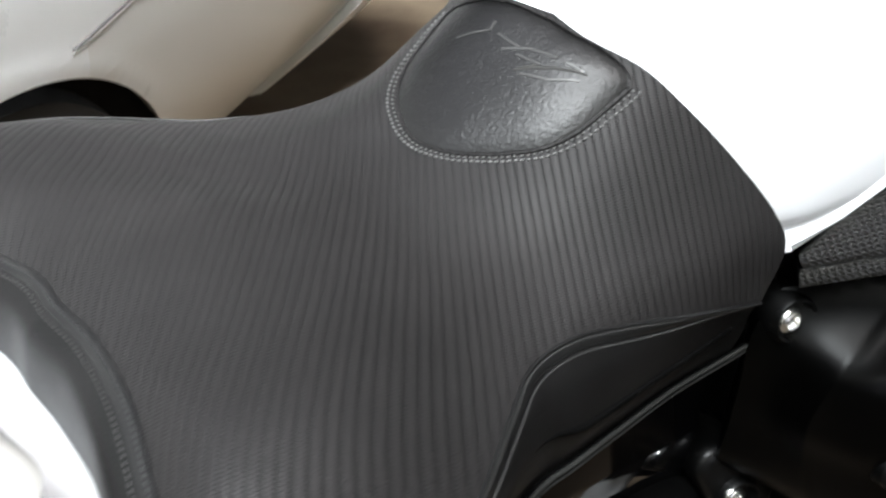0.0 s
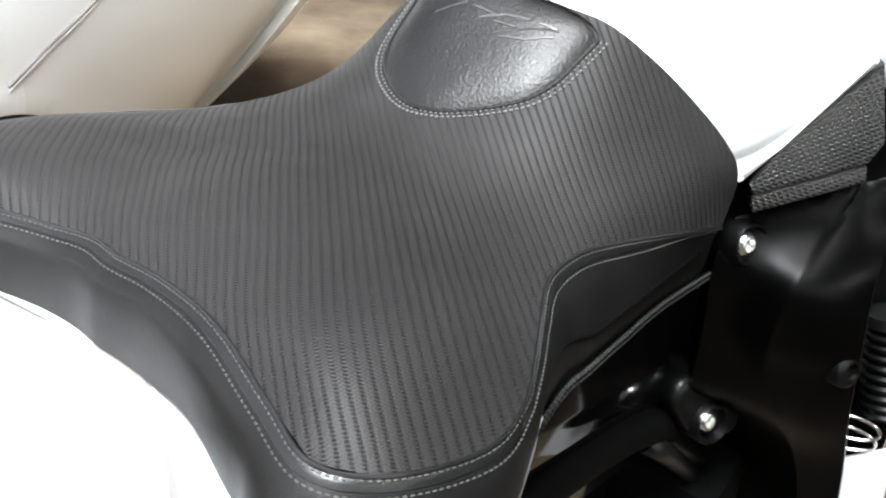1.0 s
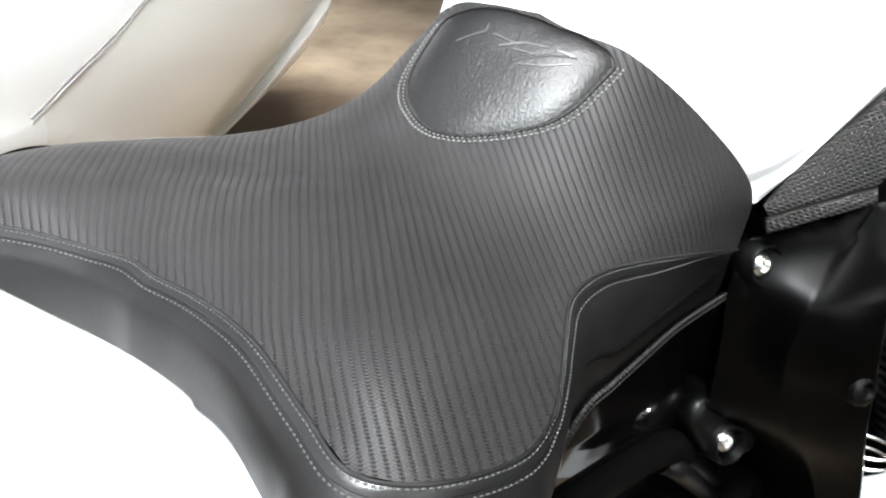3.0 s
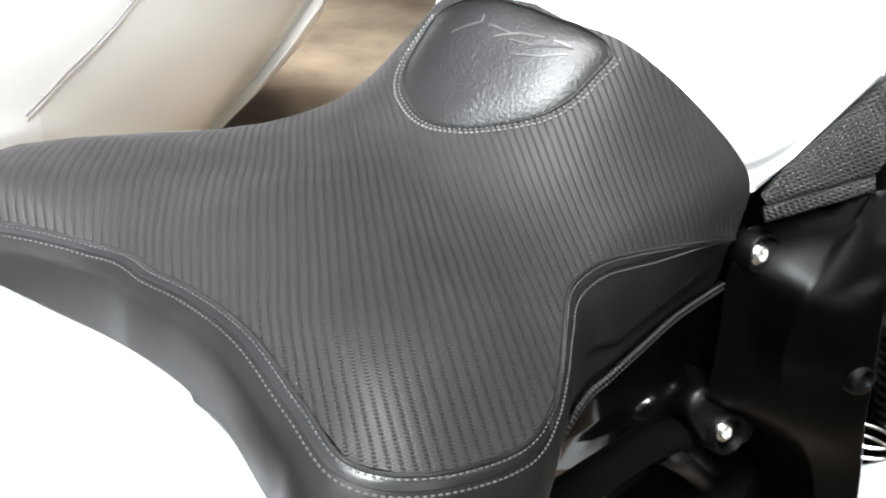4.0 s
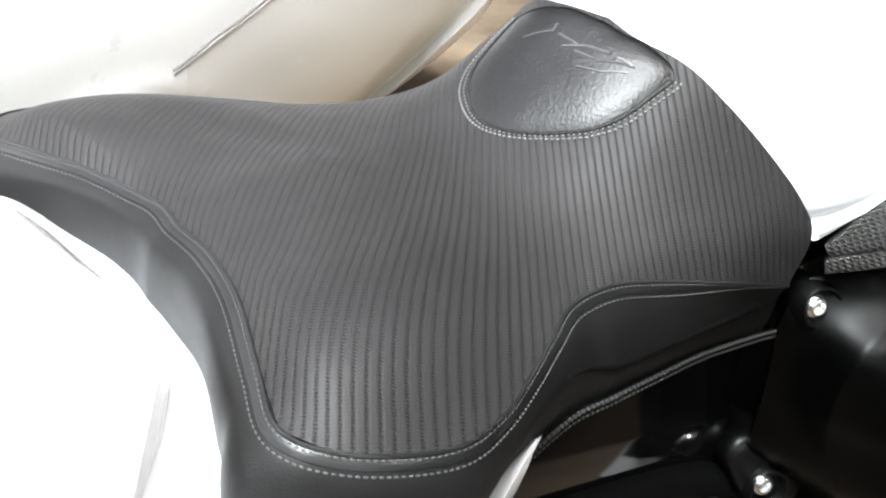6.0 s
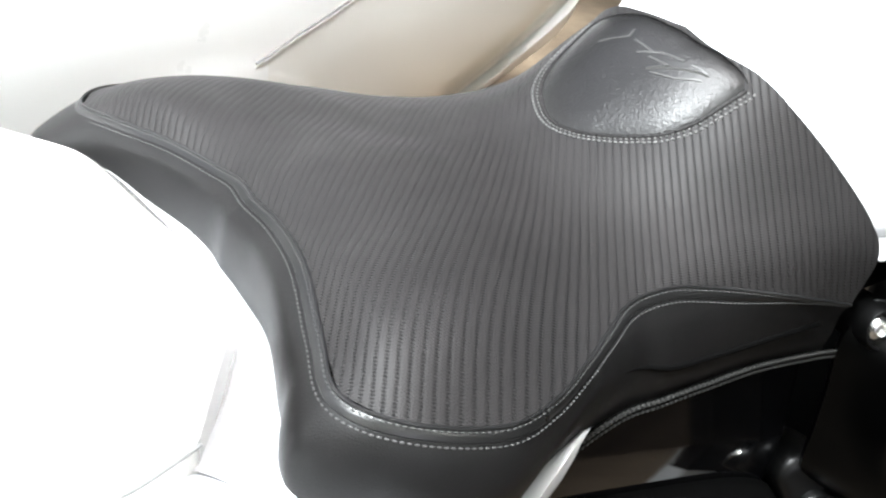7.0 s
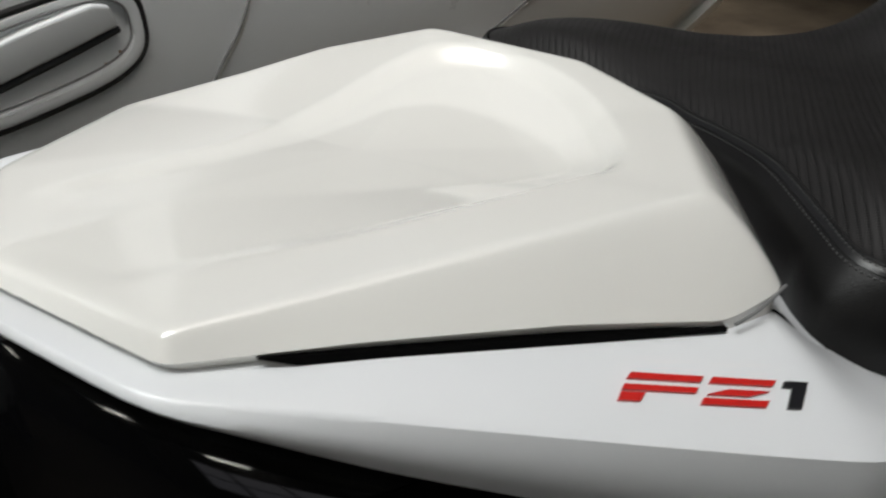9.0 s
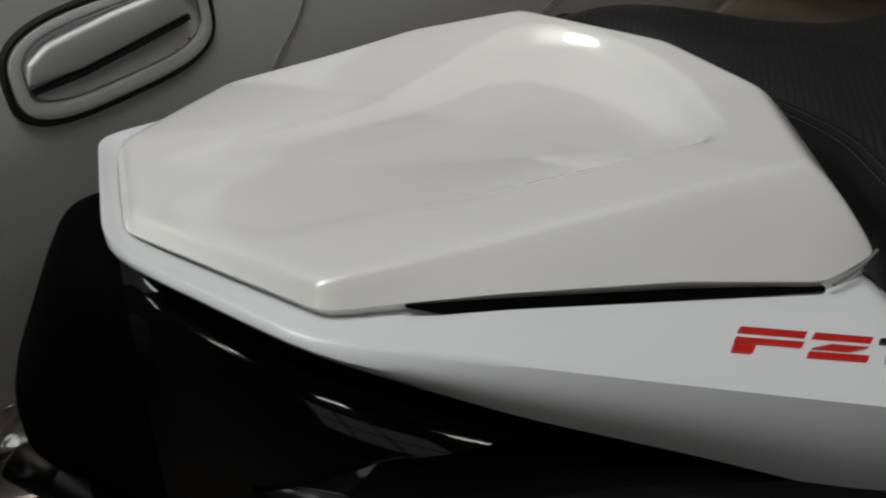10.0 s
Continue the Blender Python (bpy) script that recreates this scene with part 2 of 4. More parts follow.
# unseen walls, added to keep low sky out of the light and reflections
tagged(part("block_wall_west", slab(-4.2, -4.0, -4.2, 3.4, 0.0, 3.2), WALL, None, smooth=False), "unseen dark wall added to block low sky light", "wall", kind="structure")
tagged(part("block_wall_east", slab(5.0, 5.2, -4.2, 3.4, 0.0, 3.2), WALL, None, smooth=False), "unseen dark wall added to block low sky light", "wall", kind="structure")
tagged(part("block_wall_north", slab(-4.2, 5.2, 3.4, 3.6, 0.0, 3.2), WALL, None, smooth=False), "unseen dark wall added to block low sky light", "wall", kind="structure")
# unseen roof, added so that sky light enters only through its opening
ceiling_bm = merge([slab(-4.2, -3.9, -4.4, 3.6, 3.2, 3.35), slab(1.3, 5.2, -4.4, 3.6, 3.2, 3.35), slab(-3.9, 1.3, -4.4, -0.78, 3.2, 3.35), slab(-3.9, 1.3, 3.35, 3.6, 3.2, 3.35)])
tagged(part("ceiling", ceiling_bm, WALL, None, smooth=False), "unseen dark roof added to narrow the sky light, with a wide opening", "ceiling", kind="structure")

for at, turn in (((-3.0, -3.0, 2.9), 0.2), ((-3.2, -1.2, 2.7), 1.2), ((-1.2, -3.6, 2.8), 0.1), ((0.8, -3.6, 2.8), 0.15)):
    lamp = thing("tube_lamp", "fluorescent tube lamp hung under the ceiling", "lamp", at)
    tagged(lamp, group="tube lamps")
    d = Vector((math.cos(turn), math.sin(turn), 0)) * 0.35
    part("tube", pipe([-d, d], 0.016, 12), GLOW, lamp, "lit glass tube")
    part("batten", bevel(prism([-d + Vector((0, -0.03, 0.03)), d + Vector((0, -0.03, 0.03)), d + Vector((0, 0.03, 0.03)), -d + Vector((0, 0.03, 0.03))], (0, 0, 0.04)), 0.004), PANEL, lamp, "white metal batten")
    part("hanger", pipe([(0, 0, 0.06), (0, 0, 3.2 - at[2])], 0.006, 8), PANEL, lamp)

# ---- the motorcycle ----
bike = thing("motorcycle", "white and black naked motorcycle with ribbed black seat", "motorcycle")

# Seat: the seam runs from the rear centre round the corner and along the side to the tank.
SEAM = [(0.0356, 0.0000, 0.8042), (0.0352, 0.0294, 0.8056), (0.0273, 0.0684, 0.8079), (0.0132, 0.1088, 0.8046), (0.0043, 0.1382, 0.8013), (0.0195, 0.1596, 0.7993), (0.0546, 0.1710, 0.7930), (0.0825, 0.1675, 0.7925), (0.1087, 0.1562, 0.7927), (0.1351, 0.1428, 0.7925), (0.1594, 0.1319, 0.7945), (0.1848, 0.1322, 0.7963), (0.2130, 0.1395, 0.7937), (0.2574, 0.1504, 0.7850), (0.3201, 0.1561, 0.7661)]
CORNER = 4
SPINE = [(0.0359, 0.0000, 0.8048), (0.0489, -0.0008, 0.8123), (0.0819, -0.0007, 0.8178), (0.1274, 0.0045, 0.8183), (0.1660, 0.0106, 0.8172), (0.2004, 0.0183, 0.8242), (0.2270, 0.0216, 0.8419), (0.2512, 0.0265, 0.8644), (0.2736, 0.0286, 0.8863)]
CREST = [(0.2736, 0.0286, 0.8863), (0.2721, 0.0539, 0.8810), (0.2761, 0.0840, 0.8762), (0.2846, 0.1078, 0.8624), (0.3014, 0.1291, 0.8408), (0.3200, 0.1474, 0.8158), (0.3300, 0.1552, 0.7947), (0.3211, 0.1559, 0.7661)]
NU, NV = 120, 60


def smoothstep(a, b, x):
    t = min(1.0, max(0.0, (x - a) / (b - a)))
    return t * t * (3 - 2 * t)


def bend(x):
    """How far the nose of the seat and the tank stand to the near side."""
    return -0.030 * smoothstep(0.08, 0.27, x)


def near(p):
    return (p[0], -p[1], p[2])


# the far half of the cover: how it differs from the near half, by the bearing from the seat's middle
FAR_SHIFT = [(40, (0.0003, -0.0031, -0.0010)), (60, (0.0017, -0.0043, 0.0042)), (80, (-0.0000, -0.0023, 0.0065)), (95, (0.0006, 0.0005, 0.0074)), (105, (0.0026, 0.0025, 0.0038)), (115, (0.0007, 0.0025, 0.0002)), (125, (-0.0044, 0.0015, 0.0012)), (137, (-0.0075, 0.0004, -0.0011)), (150, (-0.0036, 0.0007, -0.0046)), (162, (0.0004, 0.0006, -0.0038)), (172, (0.0016, 0.0003, -0.0006)), (180, (0.0000, 0.0000, 0.0000))]
FAR_SWELL = [(40, -0.0011), (60, 0.0009), (80, 0.0006), (95, -0.0031), (105, -0.0031), (115, -0.0034), (125, -0.0078), (137, -0.0042), (150, -0.0013), (162, 0.0000), (172, 0.0003), (180, 0.0002)]
SEAM_R = sorted((math.degrees(math.atan2(p[1], p[0] - 0.15)), math.hypot(p[0] - 0.15, p[1])) for p in spline(SEAM, 400, True))


def far(p):
    bearing = math.degrees(math.atan2(abs(p[1]), p[0] - 0.15))
    q = min(1.3, math.hypot(p[0] - 0.15, p[1]) / np.interp(bearing, [k[0] for k in SEAM_R], [k[1] for k in SEAM_R]))
    w = smoothstep(0.25, 1.0, q)
    dx, dy, dz = (knots([(k, v[i]) for k, v in FAR_SHIFT], bearing) * w for i in range(3))
    up = 0.006 * smoothstep(0.2, 0.275, p[0]) * smoothstep(0.02, 0.06, p[1]) + knots(FAR_SWELL, bearing) * 4 * max(0.0, q * (1 - q))
    return (p[0] + dx, p[1] + dy + 2 * bend(p[0]), p[2] + dz + up)


side_line = spline(SEAM[CORNER:], NU)
rear_line = spline(SEAM[:CORNER + 1], NV, True)
spine_line = spline(SPINE, NU)
crest_line = spline(CREST, NV)


def seat_point(i, j):
    """The top cover, i from the rear to the tank, j from the spine to the seam."""
    u, v = i / (NU - 1), j / (NV - 1)

    def cross(c, s):
        w = np.array([v ** 2, v, v ** (2.0 + 3.4 * (1 - smoothstep(0.12, 0.55, u)))])
        return c * (1 - w) + s * w
    p = cross(spine_line[i], side_line[i])
    rear = rear_line[j] - cross(spine_line[0], side_line[0])
    front = crest_line[j] - cross(spine_line[-1], side_line[-1])
    p = p + rear * (1 - u) ** 12 + front * smoothstep(0.35, 1.0, u) ** 1.4
    # the foam swells quickly off the rear seam
    p[2] += 0.010 * smoothstep(0, 0.07, u) * (1 - smoothstep(0.12, 0.45, u)) * smoothstep(0.25, 0.7, v) * (1 - smoothstep(0.82, 1.0, v))
    return p


half = [[seat_point(i, j) for j in range(NV)] for i in range(NU)]
full = [[near(p) for p in r[:0:-1]] + [far(p) for p in r] for r in half]
full = np.array(full)
for _ in range(60):
    # ease the cover, held at its edges
    full[1:-1, 1:-1] = 0.5 * full[1:-1, 1:-1] + 0.125 * (full[:-2, 1:-1] + full[2:, 1:-1] + full[1:-1, :-2] + full[1:-1, 2:])
seat_bm = grid(full)
bmesh.ops.recalc_face_normals(seat_bm, faces=seat_bm.faces)
seat_tree = BVHTree.FromBMesh(seat_bm)
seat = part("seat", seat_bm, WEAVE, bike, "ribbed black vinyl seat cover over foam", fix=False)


def on_seat(x, y, lift=0.0):
    """A point on the top cover under (x, y)."""
    for k in range(40):
        hit = seat_tree.ray_cast(Vector((x - 0.001 * k, y, 1.2)), Vector((0, 0, -1)))
        if hit[0] is not None:
            break
    p, n = hit[0], hit[1]
    if k:
        p = p + Vector((0.0006 * k, 0, -0.0008 * k))
    if n.z < 0:
        n = -n
    return p + n * lift


# Side panels: how far each stretch of the seam swells out and drops, twice.
OUT1 = [0.013, 0.013, 0.013, 0.012, 0.012, 0.010, 0.010, 0.006, 0.007, 0.010, 0.016, 0.018, 0.011, 0.001, -0.003]
DROP1 = [0.009, 0.009, 0.009, 0.012, 0.016, 0.022, 0.022, 0.020, 0.017, 0.020, 0.027, 0.033, 0.033, 0.026, 0.010]
OUT2 = [0.016, 0.016, 0.014, 0.014, 0.013, 0.009, 0.006, -0.004, -0.001, 0.008, 0.016, 0.016, 0.009, -0.002, -0.006]
DROP2 = [0.038, 0.038, 0.037, 0.038, 0.040, 0.044, 0.047, 0.049, 0.049, 0.0475, 0.0500, 0.0530, 0.0515, 0.0455, 0.0360]
NS = 180
seam_line = spline(SEAM, NS, True)


def along(values, k):
    return knots(list(enumerate(values)), k / (NS - 1) * (len(SEAM) - 1))


def seam_at(k):
    """The seam's points, carried on over the centre line."""
    return seam_line[k] if k >= 0 else seam_line[-k] * np.array([1, -1, 1])


def seam_out(k):
    a, b = seam_at(k - 9), seam_at(min(k + 9, NS - 1))
    d = np.array([b[1] - a[1], -(b[0] - a[0])])
    d = d / (np.linalg.norm(d) + 1e-9)
    return np.array([-d[0], -d[1], 0.0])


def skirt_row(k):
    o, s = seam_out(k), seam_line[k]
    z = np.array([0, 0, 1.0])
    a1, d1, a2, d2 = along(OUT1, k), along(DROP1, k), along(OUT2, k), along(DROP2, k)
    ctrl = [s, s + o * a1 * 0.6 - z * d1 * 0.4, s + o * a1 - z * d1, s + o * (a1 * 0.45 + a2 * 0.55 + 0.001) - z * (d1 + d2) / 2, s + o * a2 - z * d2]
    r = list(spline(ctrl, 17))
    # the cover is pleated down the rear corner
    pleat = 0.006 * max(0.0, 1 - abs(k / (NS - 1) * (len(SEAM) - 1) - CORNER) / 0.75)
    r = [p + o * pleat * smoothstep(3, 13, i) for i, p in enumerate(r)]
    r.append(r[-1] - o * 0.014 - z * 0.001)
    return r


def swell(k):
    """The far rear corner of the side panel stands out further."""
    return [far(p + seam_out(k) * 0.015 * math.exp(-((k / NS - 0.30) / 0.07) ** 2) * smoothstep(0, 12, i)) for i, p in enumerate(skirt[k])]


skirt = [skirt_row(k) for k in range(NS)]
part("side_panel", grid([[near(p) for p in r] for r in skirt[::-1]] + [swell(k) for k in range(1, NS)]), VINYL, seat, "smooth black vinyl side panel")


def down_skirt(k, d, lift=0.0):
    """A point d metres down the side panel from the seam."""
    r = skirt[k]
    left = d
    for a, b in zip(r, r[1:]):
        step = np.linalg.norm(b - a)
        if step >= left:
            p = a + (b - a) * left / step
            break
        left -= step
    else:
        p = r[-2]
    o = seam_out(k)
    return p + (o * 0.75 + np.array([0, 0, 0.66])) * lift


def both(rows):
    return [[near(p) for p in r] for r in rows[::-1]] + [[far(p) for p in r] for r in rows[1:]]


# the folded band under the seam, with its piping
band = []
for k in range(NS):
    w = 0.0056 * (1 - 0.75 * smoothstep(NS * 0.86, NS - 1, k))
    band.append([down_skirt(k, d * w, h) for d, h in ((0.0, -0.0004), (0.08, 0.0005), (0.3, 0.0008), (0.6, 0.0007), (0.88, 0.0004), (1.0, -0.0006))])
part("seam_band", grid(both(band)), PIPING, seat, "folded vinyl band along the seam")
piping = [down_skirt(k, 0.0, 0.0004) for k in range(NS)]
part("piping", pipe([near(p) for p in piping[::-1]] + [far(p) for p in piping[1:]], 0.0009), PIPING, seat)


def stitch(a, b, r):
    """One short thread bulging from a to b."""
    a, b = Vector(a), Vector(b)
    return pipe([a, a + (b - a) * 0.2, (a + b) / 2, b - (b - a) * 0.2, b], [r * 0.35, r * 0.85, r, r * 0.85, r * 0.35], 6)


def stitch_row(path, pitch, fill, r):
    path = [Vector(p) for p in path]
    marks, left = [], 0.0
    for a, b in zip(path, path[1:]):
        n = (b - a).length
        while left < n:
            marks.append(a + (b - a) * left / n)
            left += pitch
        left -= n
    return [stitch(p, p + (q - p) * fill, r) for p, q in zip(marks, marks[1:])]


row_a = [down_skirt(k, 0.0069 * (1 - 0.75 * smoothstep(NS * 0.86, NS - 1, k)), 0.0003) for k in range(NS)]
row_b = [down_skirt(k, 0.0014, 0.0008) for k in range(NS)]
stitches = []
for row in (row_a, row_b):
    stitches += stitch_row([near(p) for p in row[::-1]] + [far(p) for p in row[1:]], 0.0027, 0.66, 0.00045)
tagged(part("stitching", merge(stitches), THREAD, seat, "grey thread stitched along the seam"), kind="stuff")

# black strip as the knee fold's shade, and the beaded trim along the lower edge
crease_shade = [np.array(skirt[k][8]) - seam_out(k) * 0.0002 for k in range(int(NS * 0.655), NS - 4)]
n_c = len(crease_shade)
part("crease_shade", pipe([near(p) for p in crease_shade], [0.0016 * smoothstep(0, n_c * 0.35, i) + 0.0002 for i in range(n_c)]), MATT, seat, "black strip laid in the side panel's fold as its shade")
trim_path = [near(np.array(skirt[k][16]) + seam_out(k) * 0.002) for k in range(int(NS * 0.59), NS - 1)] + [(0.345, -0.150, 0.722)]
beads = []
for dz in (0.0015, -0.0015):
    beads += stitch_row([Vector(p) + Vector((-0.0006, -0.0018, dz + 0.0008 + 0.0002 * dz / 0.0015)) for p in trim_path], 0.0034, 0.74, 0.0013)
trim = part("edge_trim", pipe(trim_path, 0.0024), MATT, seat, "black beaded edge trim")
tagged(part("bead", merge(beads), BEAD, trim, "grey woven beads"), kind="stuff")

# the smooth pad against the tank
PAD_X, PAD_Y = 0.250, -0.029
PAD_R = [(0, 0.0205), (20, 0.0218), (40, 0.0268), (55, 0.0357), (65, 0.0470), (73, 0.0575), (80, 0.0570), (90, 0.0558), (105, 0.0560), (121, 0.0533), (136, 0.0490), (156, 0.0443), (180, 0.0395), (203, 0.0372), (225, 0.0392), (243, 0.0438), (260, 0.0484), (275, 0.0520), (284, 0.0555), (289, 0.0575), (293, 0.0540), (300, 0.0430), (315, 0.0290), (335, 0.0226), (360, 0.0205)]


def pad_point(deg, f, lift):
    r = knots(PAD_R, deg) * f
    return on_seat(PAD_X + r * math.cos(radians(deg)), PAD_Y + r * math.sin(radians(deg)), lift)


pad_rows = []
for f, lift in ((1.0, -0.0012), (0.988, 0.0003), (0.95, 0.0012), (0.88, 0.0024), (0.78, 0.0036), (0.62, 0.0048), (0.45, 0.0055), (0.25, 0.0058), (0.08, 0.0058)):
    pad_rows.append([pad_point(d, f, lift) for d in range(0, 360, 4)])
pad = part("pad", grid(pad_rows, True, True), LEATHER, seat, "smooth grained leather pad with embossed mark")
rim = [pad_point(d, 1.02, 0.0005) for d in range(0, 361, 3)]
part("pad_piping", pipe(rim, 0.0007), WEAVE, pad)
pad_st = stitch_row([pad_point(d, 1.10, 0.0003) for d in range(74, 292, 3)], 0.0030, 0.66, 0.0007) + stitch_row([pad_point(d, 1.05, 0.0004) for d in range(74, 292, 3)], 0.0030, 0.5, 0.0005)
tagged(part("pad_stitching", merge(pad_st), PALE, pad, "grey thread round the pad"), kind="stuff")

pad_src = bmesh.new()
pad_src.from_mesh(pad.data)
pad_tree = BVHTree.FromBMesh(pad_src)
pad_src.free()


def on_pad(x, y, lift):
    h = pad_tree.ray_cast(Vector((x, y, 1.2)), Vector((0, 0, -1)))
    if h[0] is None:
        return on_seat(x, y, lift)
    n = h[1] if h[1].z > 0 else -h[1]
    return h[0] + n * lift


def emboss(points, w):
    """A raised stroke over the pad through plan points."""
    out = []
    for a, b in zip(points, points[1:]):
        for k in range(8):
            f = k / 8
            out.append(on_pad(a[0] + (b[0] - a[0]) * f, a[1] + (b[1] - a[1]) * f, -0.0006))
    out.append(on_pad(*points[-1], -0.0006))
    return pipe(out, w, 6)


marks = [[(0.2472, 0.0042), (0.2536, -0.0111), (0.2576, -0.0100)], [(0.2533, -0.0159), (0.2522, -0.0316), (0.2489, -0.0230), (0.2536, -0.0360), (0.2556, -0.0508)],
         [(0.2495, -0.0318), (0.2502, -0.0457), (0.2445, -0.0355), (0.2516, -0.0518), (0.2574, -0.0673), (0.2560, -0.0558)], [(0.2441, -0.0395), (0.2471, -0.0533), (0.2539, -0.0662)]]
for mk in marks:
    part("embossed_stroke", emboss(mk, 0.0011), PRESSED, pad)

# ---- tail cowl ----
# the tail stands turned and leant against the seat
TAIL = pose(0.0613, -0.1256, 0.0248, -5.38, -5.11, -9.33)
# the cowl's foot and the edge of its top, from the near rear corner round the front to the far rear
COWL_LOW = [(-0.3145, -0.0415, 0.8075), (-0.2605, -0.1115, 0.8022), (-0.2000, -0.1125, 0.7958), (-0.1300, -0.1135, 0.7859), (-0.0664, -0.1150, 0.7730), (-0.0365, -0.1082, 0.7760), (-0.0030, -0.0290, 0.7800), (-0.0230, 0.0420, 0.7900), (-0.0900, 0.0960, 0.8020), (-0.1600, 0.1100, 0.8060), (-0.2000, 0.1125, 0.8090), (-0.2605, 0.1115, 0.8065), (-0.3145, 0.0415, 0.8075)]
COWL_TOP = [(-0.3108, -0.0397, 0.8135), (-0.2580, -0.1068, 0.8100), (-0.2000, -0.1000, 0.8100), (-0.1300, -0.0950, 0.8108), (-0.0750, -0.0895, 0.8108), (-0.0565, -0.0876, 0.8100), (-0.0310, -0.0210, 0.8190), (-0.0495, 0.0308, 0.8300), (-0.1062, 0.0829, 0.8405), (-0.1600, 0.1000, 0.8315), (-0.2000, 0.1010, 0.8235), (-0.2578, 0.1065, 0.8125), (-0.3108, 0.0397, 0.8135)]
# the rim of the dish in the top and the outline of its sunk floor, in plan
DISH_RIM = [(-0.300, -0.050), (-0.272, -0.0785), (-0.198, -0.0760), (-0.130, -0.0675), (-0.080, -0.0600), (-0.070, -0.045), (-0.0630, -0.015), (-0.0640, 0.015), (-0.074, 0.040), (-0.090, 0.058), (-0.110, 0.066), (-0.137, 0.0600), (-0.180, 0.0380), (-0.223, 0.0180), (-0.300, 0.0080)]
DISH_FLOOR = [(-0.285, -0.0150), (-0.240, -0.0240), (-0.195, -0.0310), (-0.124, -0.0370), (-0.0905, -0.0340), (-0.0870, -0.0230), (-0.0920, -0.0030), (-0.1010, 0.0130), (-0.1220, 0.0320), (-0.1450, 0.0330), (-0.1820, 0.0200), (-0.2220, 0.0060), (-0.2800, -0.0060)]


def dense(points, n):
    """Straight steps between points, n to a side."""
    out = []
    for a, b in zip(points, points[1:]):
        for k in range(n):
            out.append(np.array(a) + (np.array(b) - np.array(a)) * k / n)
    out.append(np.array(points[-1]))
    return out


def ease(points, times):
    """Round the corners of a run of points."""
    p = [np.array(q, float) for q in points]
    for _ in range(times):
        p = [p[0]] + [(p[i - 1] + 2 * p[i] + p[i + 1]) / 4 for i in range(1, len(p) - 1)] + [p[-1]]
    return p


def closed_run(points, step):
    """A closed outline in even steps."""
    p = [np.array(q, float) for q in points]
    out = []
    for a, b in zip(p, p[1:] + p[:1]):
        n = max(1, int(round(np.linalg.norm(b - a) / step)))
        out += [a + (b - a) * k / n for k in range(n)]
    return out


def ease_closed(points, times):
    p = np.array(points)
    for _ in range(times):
        p = (np.roll(p, 1, 0) + 2 * p + np.roll(p, -1, 0)) / 4
    return p


def outline_gap(p, loop):
    """Distance from plan points to a closed outline, and which of them lie inside it."""
    a = np.array(loop)
    b = np.roll(a, -1, 0)
    d = b - a
    w = p[:, None, :] - a[None]
    f = np.clip((w * d).sum(2) / (d * d).sum(1), 0, 1)
    gap = np.sqrt(((w - f[:, :, None] * d) ** 2).sum(2)).min(1)
    crosses = ((a[:, 1] > p[:, None, 1]) != (b[:, 1] > p[:, None, 1])) & (p[:, None, 0] < d[:, 0] * (p[:, None, 1] - a[:, 1]) / (d[:, 1] + 1e-12) + a[:, 0])
    return gap, crosses.sum(1) % 2 == 1


def dish_depth(p):
    """How far the top is sunk at plan points: a flat slope from the rim down to the floor."""
    rim_gap, in_rim = outline_gap(p, ease_closed(closed_run(DISH_RIM, 0.004), 6))
    floor_gap, in_floor = outline_gap(p, ease_closed(closed_run(DISH_FLOOR, 0.004), 4))
    f = np.where(in_floor, 1.0, np.where(in_rim, rim_gap / (rim_gap + floor_gap + 1e-9), 0.0))
    f = np.where(f > 0.9, 0.95 - (1 - f) ** 2 / 0.2, f) / 0.95
    lip = np.clip(np.where(in_rim, rim_gap, 0.0) / 0.010, 0, 1)
    f = 0.35 * lip * lip * (3 - 2 * lip) + 0.65 * f
    deep = np.interp(p[:, 0], [-0.30, -0.22, -0.15, -0.10], [0.0006, 0.0028, 0.0085, 0.0135])
    return np.clip(f, 0, 1) * deep


